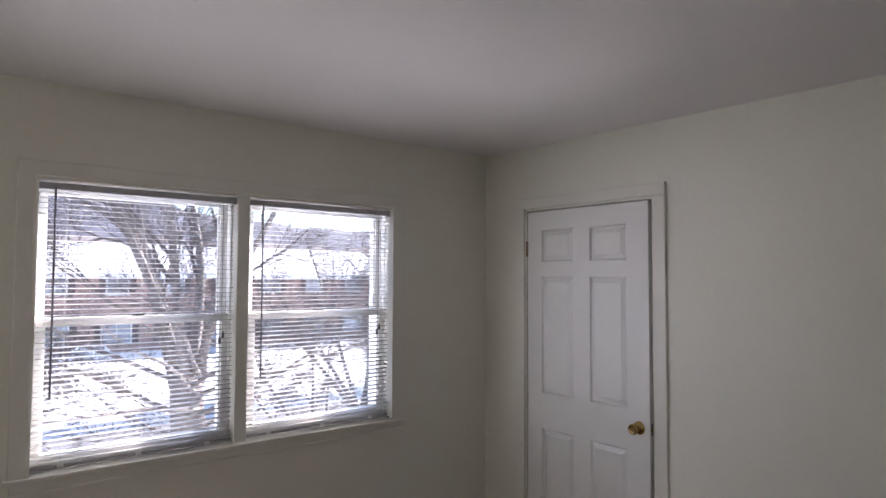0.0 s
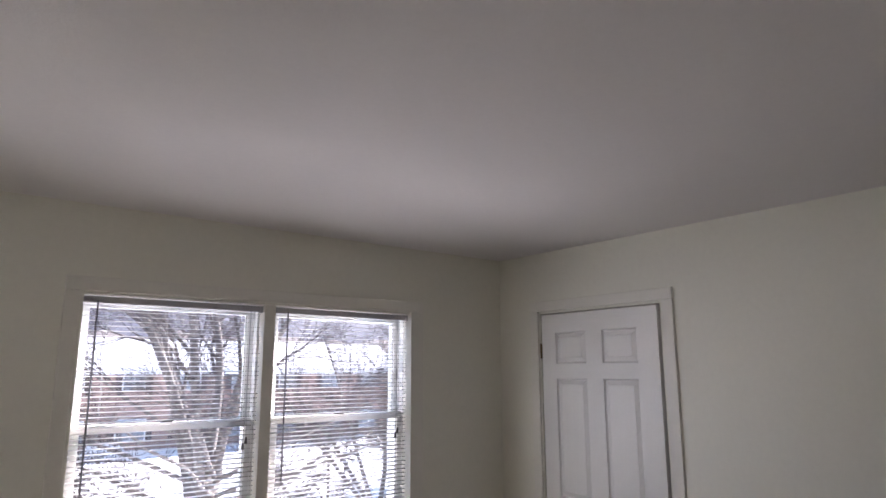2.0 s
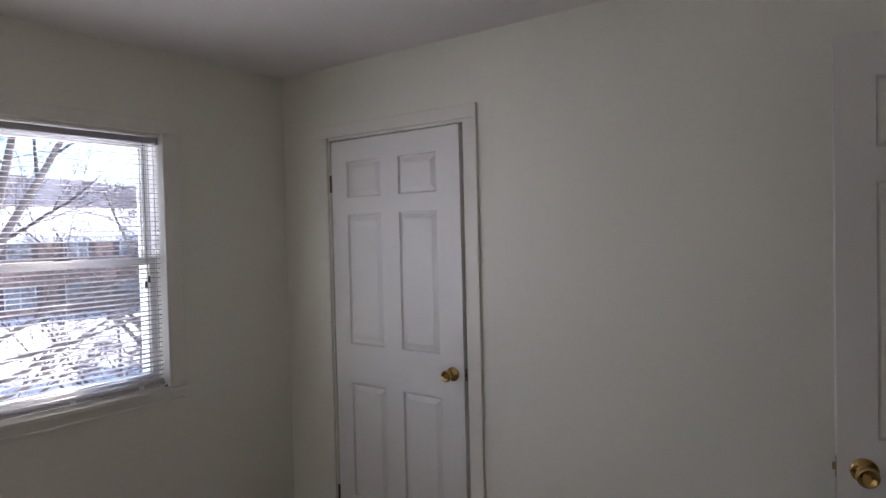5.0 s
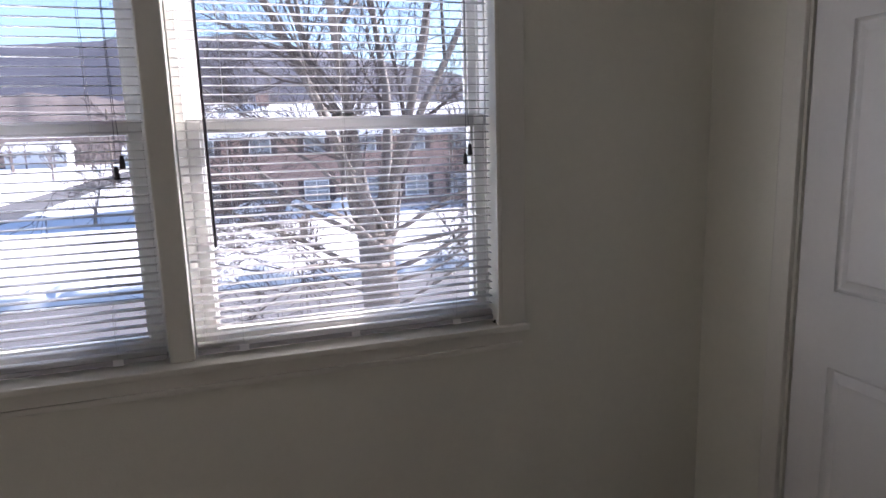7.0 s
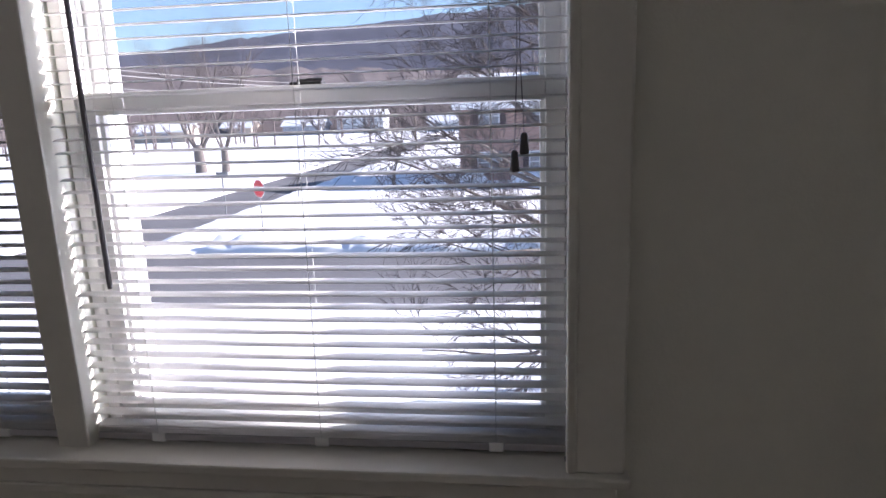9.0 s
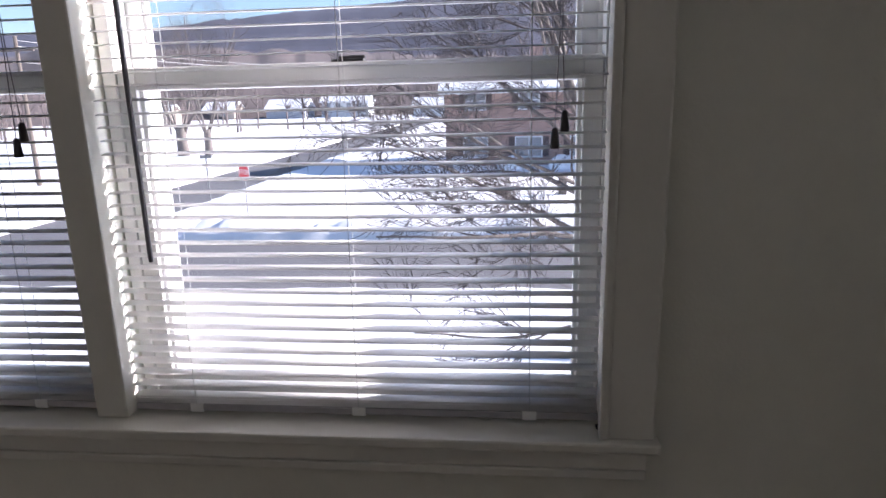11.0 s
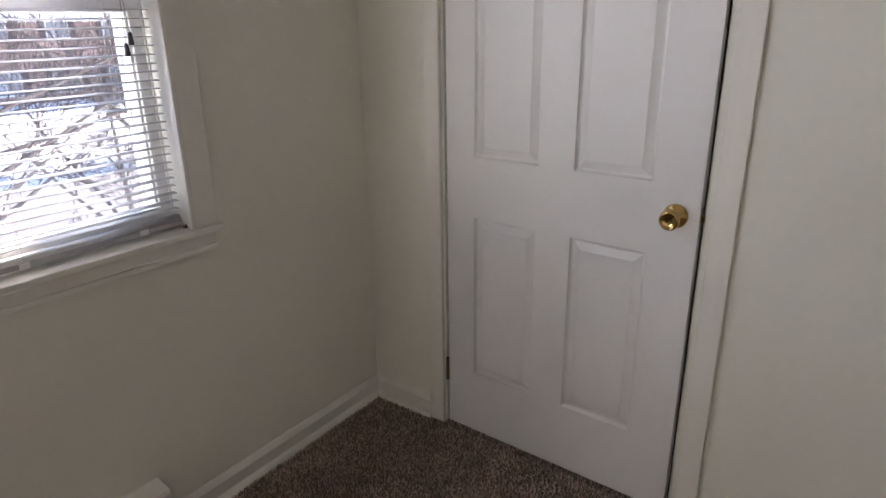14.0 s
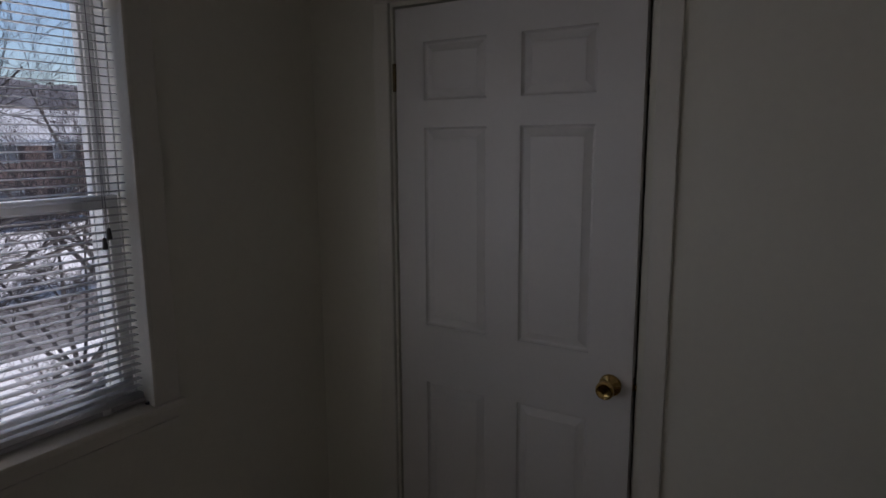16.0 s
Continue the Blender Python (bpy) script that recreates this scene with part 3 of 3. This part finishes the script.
def rise(x, y):
    """Height of the snow: ploughed banks beside the streets, drifts elsewhere."""
    def bank(d, h, wdt):
        return h * math.exp(-(d / wdt) ** 2)
    if R0 < y < R1 or (S0 < x < S1 and y > R1 - 0.5 and y < 150):
        return -0.18
    fade = 1.0 if abs(x) < 90 and y < 110 else 0.0
    z = 0.10 * noise.noise(Vector((x * 0.15, y * 0.15, 0))) * fade
    lump = 0.6 + 0.7 * noise.noise(Vector((x * 0.9, y * 0.9, 3))) + 0.35 * noise.noise(Vector((x * 2.7, y * 2.7, 5)))
    side = S0 - 4.5 < x < S1 + 3.0 and y > R1
    z += bank(y - R1 - 1.0, 0.85, 0.9) * lump * (0 if side else 1) if y >= R1 else 0
    z += bank(R0 - 0.5 - y, 0.22, 0.6) * lump if y <= R0 else 0
    if y > R1 + 1:
        z += bank(S0 - 0.8 - x, 0.25, 0.9) * lump if x <= S0 else 0
        z += bank(x - S1 - 0.8, 0.25, 0.9) * lump if x >= S1 else 0
    return z


def stretch(lo, hi, step, far):
    a = list(np.arange(lo, hi, step))
    d = step
    p, q = [lo], [a[-1]]
    while p[-1] > -far:
        d *= 1.35
        p.append(p[-1] - d)
    d = step
    while q[-1] < far:
        d *= 1.35
        q.append(q[-1] + d)
    return [float(t) for t in p[:0:-1]] + [float(t) for t in a] + [float(t) for t in q[1:]]


gx, gy = stretch(-34, 30, 0.45, 4000), sorted({*stretch(4, 60, 0.42, 4000), R0 - 0.02, R0 + 0.02, R1 - 0.02, R1 + 0.02})
gx = sorted({*gx, S0 - 0.02, S0 + 0.02, S1 - 0.02, S1 + 0.02})
gv = [(x, y, G + rise(x, y)) for y in gy for x in gx]
nx = len(gx)
gf = [(j * nx + i, j * nx + i + 1, (j + 1) * nx + i + 1, (j + 1) * nx + i) for j in range(len(gy) - 1) for i in range(nx - 1)]
me = bpy.data.meshes.new("ground")
me.from_pydata(gv, [], gf)
me.materials.append(SNOW)
for p in me.polygons:
    p.use_smooth = True
tagged(new("ground", me), "snow-covered ground with ploughed banks", "snow ground", kind="structure")
ob = part("road", boxes((-400, 400, R0 - 0.3, R1 + 0.3, G - 0.16, G - 0.10)), ASPHALT)
tagged(ob, "grey salted asphalt street", "road", kind="structure")
bm = bmesh.new()
pts = [(S0 - 3.6, R1 + 0.2), (S1 + 1.8, R1 + 0.2), (S1 + 0.3, R1 + 3.2), (S1 + 0.3, 150), (S0 - 0.3, 150), (S0 - 0.3, R1 + 5)]
lo_v, hi_v = [bm.verts.new((x, y, G - 0.16)) for x, y in pts], [bm.verts.new((x, y, G - 0.10)) for x, y in pts]
bm.faces.new(hi_v), bm.faces.new(lo_v[::-1])
for i in range(len(pts)):
    bm.faces.new((lo_v[i], lo_v[(i + 1) % len(pts)], hi_v[(i + 1) % len(pts)], hi_v[i]))
tagged(part("road", bm, ASPHALT), "grey asphalt side street running away", "road", kind="structure")


# ---- trees ----
def limb(bm, p, d, length, r0, r1, n, wob, rng, lift=0.0, seg=6):
    pts, rad = [p.copy()], [r0]
    d = d.normalized()
    for i in range(seg):
        d = (d + Vector((rng.gauss(0, wob), rng.gauss(0, wob), rng.gauss(0, wob) + lift))).normalized()
        p = p + d * (length / seg)
        pts.append(p.copy())
        rad.append(r0 + (r1 - r0) * (i + 1) / seg)
    tube(bm, pts, rad, n)
    return pts, rad, d


def twigs(bm, pts, rad, rng, depth, spread, scale, lift, thin=0.0038):
    """Side branches off a limb, and theirs in turn."""
    if depth == 0:
        return
    k = rng.randint(6, 8) if depth > 1 else rng.randint(6, 9)
    for _ in range(k):
        f = rng.uniform(0.25, 1.0) * (len(pts) - 1)
        i = min(int(f), len(pts) - 2)
        q = pts[i].lerp(pts[i + 1], f - i)
        d = (pts[i + 1] - pts[i]).normalized()
        off = Vector((rng.gauss(0, 1), rng.gauss(0, 1), rng.gauss(0, 1)))
        off = (off - d * off.dot(d)).normalized()
        nd = d + off * rng.uniform(0.5, 1.1) * spread
        r = max(rad[i] * rng.uniform(0.3, 0.55), thin)
        ln = scale * rng.uniform(0.6, 1.25)
        pp, rr, _ = limb(bm, q, nd, ln, r, max(r * 0.35, thin * 0.6), 5 if depth > 2 else 3, 0.16, rng, lift, 5 if depth > 1 else 4)
        twigs(bm, pp, rr, rng, depth - 1, spread, scale * 0.58, lift, thin)


def bare_tree(name, label, x, y, z, trunk_h, trunk_r, stems, stem_len, seed, depth=3, spread=0.9, low=(), fan=0.45, group=""):
    """A leafless tree: a flared trunk that splits into stems, with a crown of branches and twigs."""
    rng = random.Random(seed)
    e = thing(name, label, "tree", Matrix.Translation((x, y, z)), group)
    bt, bc = bmesh.new(), bmesh.new()
    tp, tr, _ = limb(bt, Vector((0, 0, -0.2)), Vector((0.02, 0.02, 1)), trunk_h + 0.2, trunk_r * 1.35, trunk_r, 14, 0.03, rng, 0.0, 8)
    topp = tp[-1]
    for s in range(stems):
        a = 2 * math.pi * (s + rng.uniform(-0.25, 0.25)) / stems
        d = Vector((math.cos(a) * fan * rng.uniform(0.5, 1.2), math.sin(a) * fan * rng.uniform(0.5, 1.2), 1))
        r = trunk_r * rng.uniform(0.26, 0.44)
        start = tp[-2].lerp(topp, rng.uniform(-0.4, 0.9)) + Vector((math.cos(a), math.sin(a), 0)) * trunk_r * 0.55
        pp, rr, _ = limb(bt, start, d, stem_len * rng.uniform(0.8, 1.15), r, r * 0.3, 9, 0.05, rng, 0.02, 9)
        twigs(bc, pp, rr, rng, depth, spread, stem_len * 0.36, 0.03)
    for zz, d, ln, r in low:
        pp, rr, _ = limb(bt, Vector((0, 0, zz)), Vector(d), ln, r * 0.75, r * 0.2, 7, 0.10, rng, 0.015, 8)
        twigs(bc, pp, rr, rng, 3, 0.8, ln * 0.34, 0.0)
    part("trunk", bt, BARK, e, smooth=True)
    part("crown", bc, TWIG, e, "bare brown branches and twigs")
    return e


bare_tree("tree", "bare multi-stemmed grey tree close to the window", 3.65, 9.8, G, 3.75, 0.225, 7, 4.8, 11, 3, 0.95,
          low=((3.05, (-0.95, -0.15, 0.30), 3.0, 0.05), (2.35, (-0.9, -0.45, 0.02), 2.6, 0.04), (2.75, (-0.8, 0.5, 0.10), 2.4, 0.035), (3.1, (0.9, -0.3, 0.35), 2.6, 0.05), (2.6, (0.8, 0.5, 0.1), 2.6, 0.045),
               (2.1, (0.9, -0.35, 0.0), 2.6, 0.04), (3.4, (-0.7, -0.5, 0.45), 2.6, 0.045), (3.6, (0.75, -0.5, 0.4), 2.8, 0.045), (3.55, (-0.9, 0.2, 0.25), 3.2, 0.05), (3.2, (-0.85, -0.5, 0.12), 3.0, 0.045),
               (3.65, (-0.6, -0.7, 0.5), 2.8, 0.045), (3.3, (0.6, 0.75, 0.3), 2.6, 0.04), (3.7, (-0.8, 0.45, 0.5), 3.2, 0.045), (3.4, (0.85, 0.1, 0.2), 2.8, 0.045), (2.9, (0.9, 0.3, -0.05), 2.6, 0.04)), fan=0.33)
bare_tree("tree", "bare wide-crowned tree in the snowy yard", 9.5, 15.0, G, 1.6, 0.20, 7, 5.0, 23, 3, 1.0, fan=0.75)
bare_tree("tree", "bare low-branched tree in the snowy yard", 7.4, 13.2, G, 1.1, 0.12, 6, 4.0, 19, 3, 1.1, fan=0.95)
bare_tree("tree", "bare tree beside the street", 16.5, 17.0, G, 1.8, 0.20, 6, 5.0, 29, 3, 1.0, fan=0.7)
bare_tree("tree", "small bare street tree in the snow", -6.4, 45.8, G, 1.2, 0.09, 5, 3.6, 31, 2, 1.0, fan=0.7)
bare_tree("tree", "bare leaning tree across the side street", -28.2, 61.0, G, 2.6, 0.42, 4, 9.0, 37, 3, 1.0, fan=0.8)
bare_tree("tree", "bare tree with thin upright branches", -25.6, 60.8, G, 2.4, 0.30, 5, 9.5, 41, 3, 0.9, fan=0.4)
bare_tree("tree", "bare tree behind the brick house", 4.0, 66.0, G, 4.0, 0.35, 5, 9.0, 43, 3, 0.9, fan=0.6)
bare_tree("tree", "bare tree behind the brick house", 20.0, 64.0, G, 4.0, 0.35, 5, 9.0, 47, 3, 0.9, fan=0.6)
for i, (x, y) in enumerate(((6.2, 9.6), (7.7, 10.8), (8.8, 9.4))):
    bare_tree("shrub", "bare tangled shrub in the snow below the window", x, y, G, 0.25, 0.07, 9, 1.9, 60 + i, 3, 1.1, fan=1.0, group="shrubs below the window")


# ---- houses ----
def house_window(e, x, z, w, h, y, shutters=True):
    wn_ = part("window", boxes((x - w / 2 - 0.08, x - w / 2, y - 0.07, y + 0.02, z, z + h), (x + w / 2, x + w / 2 + 0.08, y - 0.07, y + 0.02, z, z + h), (x - w / 2 - 0.08, x + w / 2 + 0.08, y - 0.07, y + 0.02, z + h, z + h + 0.09),
                               (x - w / 2 - 0.12, x + w / 2 + 0.12, y - 0.11, y + 0.02, z - 0.09, z), (x - w / 2, x + w / 2, y - 0.05, y + 0.0, z + h / 2 - 0.03, z + h / 2 + 0.03), (x - 0.025, x + 0.025, y - 0.05, y, z, z + h)), SIDING, e, "pale window frame")
    part("pane", boxes((x - w / 2, x + w / 2, y - 0.025, y - 0.012, z, z + h)), GLASS_FAR, wn_)
    if shutters:
        for sx in (-1, 1):
            xa = x + sx * (w / 2 + 0.30)
            part("shutter", boxes((xa - 0.20, xa + 0.20, y - 0.06, y - 0.004, z - 0.03, z + h + 0.05)), SHUTTER, e, "dark shutter")


def gable_roof(x0, x1, y0, y1, z, h, over=0.5, t=0.28):
    bm = bmesh.new()
    ym = (y0 + y1) / 2
    prof = [(y0 - over, z - over * h / (ym - y0)), (ym, z + h), (y1 + over, z - over * h / (ym - y0)), (y1 + over, z - over * h / (ym - y0) + t), (ym, z + h + t), (y0 - over, z - over * h / (ym - y0) + t)]
    a, b = [bm.verts.new((x0 - over, y, q)) for y, q in prof], [bm.verts.new((x1 + over, y, q)) for y, q in prof]
    for i in range(6):
        bm.faces.new((a[i], a[(i + 1) % 6], b[(i + 1) % 6], b[i]))
    bm.faces.new((a[0], a[1], a[4], a[5])), bm.faces.new((a[1], a[2], a[3], a[4]))
    bm.faces.new((b[0], b[1], b[4], b[5])), bm.faces.new((b[1], b[2], b[3], b[4]))
    return bm


def gable_ends(bm, x0, x1, y0, y1, z, h):
    for x in (x0, x1):
        v = [bm.verts.new((x, y, q)) for y, q in ((y0, z), (y1, z), ((y0 + y1) / 2, z + h))]
        bm.faces.new(v)
    return bm


def house(name, label, x0, x1, y0, y1, h, roof_h, wall, wins=(), shutters=False):
    e = thing(name, label, "house")
    bm = boxes((x0, x1, y0, y1, G - 0.3, G + h))
    part("wall", gable_ends(bm, x0, x1, y0, y1, G + h, roof_h), wall, e)
    part("roof", gable_roof(x0, x1, y0, y1, G + h, roof_h), SNOW, e, "snow-covered roof")
    for x, z, w, hh in wins:
        house_window(e, x, G + z, w, hh, y0, shutters)
    return e


def brick_house(x0, x1, y0, y1, h):
    e = thing("brick_house", "two-storey red brick house with snowy roof and dark shutters", "house")
    part("wall", gable_ends(boxes((x0, x1, y0, y1, G - 0.3, G + h)), x0, x1, y0, y1, G + h, 2.0), BRICK, e)
    part("roof", gable_roof(x0, x1, y0, y1, G + h, 2.0, 0.45, 0.24), SNOW, e, "snow-covered roof")
    part("fascia", boxes((x0 - 0.4, x1 + 0.4, y0 - 0.44, y0 - 0.36, G + h - 0.38, G + h - 0.12)), WHITE, e)
    bm = bmesh.new()
    for i in range(26):
        z = G + 0.3 + i * 0.225
        if z < G + h - 0.3:
            box(bm, x0 + 0.02, x1 - 0.02, y0 - 0.006, y0 - 0.002, z, z + 0.02)
    part("brick_course", bm, MORTAR, e, "pale mortar joints")
    for i in range(9):
        x = x0 + 2.1 + i * 3.7
        if x < x1 - 1:
            house_window(e, x, G + 3.92, 1.30, 1.15, y0)
            house_window(e, x, G + 0.65, 1.75 if i % 2 else 1.6, 1.30, y0)
    part("chimney", boxes((x0 + 6, x0 + 6.9, (y0 + y1) / 2 - 0.4, (y0 + y1) / 2 + 0.4, G + h + 1.2, G + h + 3.0)), BRICK, e)
    return e


brick_house(-1.95, 33.0, 48.0, 57.0, 5.35)


def snow_mound(x, y, rx, ry, h, seed, name="snow_capped_shrub", label="low clipped shrub buried under snow"):
    bm = bmesh.new()
    bmesh.ops.create_icosphere(bm, subdivisions=4, radius=1)
    for v in bm.verts:
        k = 1 + 0.16 * noise.noise(v.co * 1.7 + Vector((seed, 0, 0))) + 0.06 * noise.noise(v.co * 5 + Vector((0, seed, 0)))
        v.co = Vector((v.co.x * rx * k, v.co.y * ry * k, v.co.z * h * k))
    ob = part(name, bm, SNOW, smooth=True)
    ob.matrix_basis = Matrix.Translation((x, y, G))
    return tagged(ob, label, "shrub", "snowy shrubs by the brick house")


for i, (x, rx) in enumerate(((-0.9, 1.0), (2.7, 1.2), (6.1, 1.0), (9.4, 1.3))):
    snow_mound(x, 46.4, rx, 0.9, 0.85, i * 3.1)
ob = part("utility_box", boxes((4.85, 5.25, 34.0, 34.35, G - 0.1, G + 0.90), (4.80, 5.30, 33.95, 34.40, G + 0.90, G + 1.0), bevel=0.03), POLE)
tagged(ob, "small brown utility pedestal standing in snow", "utility box")

house("cottage", "grey gabled house with snowy roof far across the field", -64, -53, 178, 187, 2.7, 2.3, SIDING_C, ((-61.5, 1.0, 1.3, 1.2), (-57, 1.0, 1.3, 1.2)))
house("cottage", "long white house with snowy roof", -50, -36.5, 184, 192, 4.3, 1.9, SIDING, ((-48, 2.6, 1.2, 1.2), (-45, 2.6, 1.2, 1.2), (-42, 2.6, 1.2, 1.2), (-39, 2.6, 1.2, 1.2)))
house("cottage", "tan ranch house with snowy roof far across the field", -84, -75, 182, 190, 2.7, 2.0, SIDING_B, ((-82, 1.0, 1.4, 1.2), (-78, 1.0, 1.4, 1.2)))
house("cottage", "low tan house with snowy roof beyond the side street", -92, -78, 150, 159, 2.6, 1.7, SIDING_B, ((-89, 1.0, 1.4, 1.2), (-83, 1.0, 1.4, 1.2)))
house("cottage", "pale house behind bare trees", -22, -12, 172, 180, 2.7, 1.9, SIDING, ((-19.5, 1.0, 1.4, 1.2), (-15, 1.0, 1.4, 1.2)))

# ---- street furniture ----
e = thing("stop_sign", "red octagonal stop sign on a thin metal post in the snow", "road sign", Matrix.Translation((-8.75, 28.6, G)))
part("post", boxes((-0.03, 0.03, 0.0, 0.03, -0.2, 2.32)), GALV, e)
bm = bmesh.new()


def octagon(bm, r, y0, y1, z):
    a = [bm.verts.new((r * math.cos(math.pi / 8 + i * math.pi / 4), y0, z + r * math.sin(math.pi / 8 + i * math.pi / 4))) for i in range(8)]
    b = [bm.verts.new((q.co.x, y1, q.co.z)) for q in a]
    bm.faces.new(a), bm.faces.new(b[::-1])
    for i in range(8):
        bm.faces.new((a[i], a[(i + 1) % 8], b[(i + 1) % 8], b[i]))


octagon(bm, 0.405, -0.010, -0.002, 1.93)
part("sign_border", bm, WHITE, e, "white sign border")
bm = bmesh.new()
octagon(bm, 0.380, -0.0145, -0.0105, 1.93)
part("sign_face", bm, RED, e, "red sign face")
tx = bpy.data.curves.new("word", "FONT")
tx.body, tx.size, tx.align_x, tx.align_y, tx.extrude = "STOP", 0.30, "CENTER", "CENTER", 0.001
tmp = new("word", tx)
word_me = bpy.data.meshes.new_from_object(tmp.evaluated_get(bpy.context.evaluated_depsgraph_get()))
bpy.data.objects.remove(tmp)
word_me.materials.append(WHITE)
wob = new("word", word_me)
wob.parent, wob.matrix_basis = e, pose(0, -0.0165, 1.93, 90, 0, 0)
tagged(wob, "white word STOP")
e.matrix_basis = Matrix.Translation((-8.75, 28.6, G)) @ Matrix.Rotation(radians(-32), 4, "Z")

e = thing("street_sign_post", "thin metal sign post at the corner of the side street", "sign post", Matrix.Translation((-12.2, 32.4, G)))
part("post", boxes((-0.03, 0.03, -0.02, 0.02, -0.2, 2.35)), GALV, e)
part("name_blade", boxes((-0.30, 0.30, -0.006, 0.006, 2.2, 2.36)), GALV, e)


def utility_pole(x, y, h=9.0):
    e = thing("utility_pole", "weathered wooden utility pole with a crossarm", "utility pole", Matrix.Translation((x, y, G)), "poles along the side street")
    part("pole", tube(bmesh.new(), [(0, 0, -0.3), (0, 0, h)], [0.15, 0.11], 10), POLE, e)
    part("crossarm", boxes((-1.1, 1.1, -0.06, 0.06, h - 0.9, h - 0.78)), POLE, e)
    for i in (-1, 0, 1):
        part("insulator", lathe([(0.05, 0), (0.07, 0.05), (0.04, 0.12)], 8), GALV, e).matrix_basis = Matrix.Translation((i * 0.95, 0, h - 0.78))
    return e


poles = [(-27.0, 40.0), (-11.0, 84.0), (-9.0, 122.0)]
for x, y in poles:
    utility_pole(x, y)
for (xa, ya), (xb, yb) in zip(poles, poles[1:]):
    bm = bmesh.new()
    pts = []
    for i in range(13):
        u = i / 12
        pts.append((xa + (xb - xa) * u, ya + (yb - ya) * u, G + 8.4 - 4 * 0.7 * u * (1 - u)))
    for dz in (-0.9, 0.35):
        tube(bm, [(px, py, pz + dz) for px, py, pz in pts], [0.022] * 13, 4)
    tube(bm, pts, [0.03] * 13, 4)
    tagged(part("power_line", bm, GALV), "thin sagging overhead power line", "power line")


# ---- distance: far woods and the wooded ridge ----
def ridge_mesh(name, mat, label, radius, heights, rough, seed, depth, z0):
    az = [a for a, _ in heights]
    el = [b for _, b in heights]
    bm = bmesh.new()
    cols = 420
    prev = None
    for i in range(cols + 1):
        a = az[0] + (az[-1] - az[0]) * i / cols
        t = float(np.interp(a, az, el))
        top = radius * math.tan(radians(t)) + rough * noise.noise(Vector((a * 0.35, seed, 0))) + rough * 0.35 * noise.noise(Vector((a * 2.3, seed, 2)))
        s, c = math.sin(radians(a)), math.cos(radians(a))
        col = []
        for k in range(9):
            f = k / 8
            r = radius - depth * (1 - f) + depth * 0.004 * noise.noise(Vector((a * 0.5, f * 4, seed)))
            col.append(bm.verts.new((s * r, c * r, z0 + (top - z0) * (f ** 0.85) + (rough * 0.06 * noise.noise(Vector((a * 0.8, f * 6, seed + 5))) if 0 < k < 8 else 0))))
        col.append(bm.verts.new((s * (radius + depth), c * (radius + depth), z0)))
        if prev:
            for k in range(len(col) - 1):
                bm.faces.new((prev[k], col[k], col[k + 1], prev[k + 1]))
        prev = col
    return tagged(part(name, bm, mat, smooth=True), label, "backdrop", kind="structure")


ridge_mesh("backdrop", HILL, "wooded mountain ridge, blue-grey with painted distance haze", 2200, [(-100, 3), (-60, 4.5), (-31, 5.4), (-21, 6.8), (-16, 7.3), (-6, 8.2), (0, 8.6), (9, 7.4), (20, 5.2), (32, 4.2), (60, 4), (100, 3)], 14, 1.0, 900, -30)
ridge_mesh("backdrop", WOODS, "grey-brown bare wooded lower slope", 700, [(-100, 2.5), (-45, 3.6), (-32, 4.3), (-24, 4.4), (-12, 3.9), (0, 3.4), (12, 3.2), (40, 2.6), (100, 2.0)], 9, 4.0, 260, -8)


ridge_mesh("backdrop", WOODS, "band of bare grey trees behind the far houses", 225, [(-100, 1.6), (-50, 2.0), (-34, 1.7), (-25, 2.2), (-14, 1.5), (-10, 1.3), (0, 2.0), (15, 2.2), (40, 2.2), (100, 1.6)], 1.6, 9.0, 30, -4.5)


def far_woods(seed):
    """Bare tree line at the foot of the slope, past counting."""
    rng = random.Random(seed)
    bm = bmesh.new()
    for _ in range(700):
        a, r = radians(rng.uniform(-62, 50)), rng.uniform(112, 215)
        x, y, h = math.sin(a) * r, math.cos(a) * r, rng.uniform(4, 9)
        if S0 - 3 < x < S1 + 3 or -96 < x < 4 and 112 < y < 176 and rng.random() < 0.75:
            continue
        tube(bm, [(x, y, G - 0.3), (x + rng.uniform(-0.4, 0.4), y, G + h)], [0.22, 0.05], 3)
        for _ in range(9):
            z = G + h * rng.uniform(0.3, 0.95)
            b = rng.uniform(0, 6.28)
            ln = rng.uniform(1.2, 3.4)
            tube(bm, [(x, y, z), (x + math.cos(b) * ln * 0.6, y + math.sin(b) * ln * 0.6, z + ln * 0.75)], [0.10, 0.03], 3)
    return tagged(part("far_woods", bm, WOODS), "bare grey-brown trees in the distance", "woods", kind="stuff")


far_woods(5)
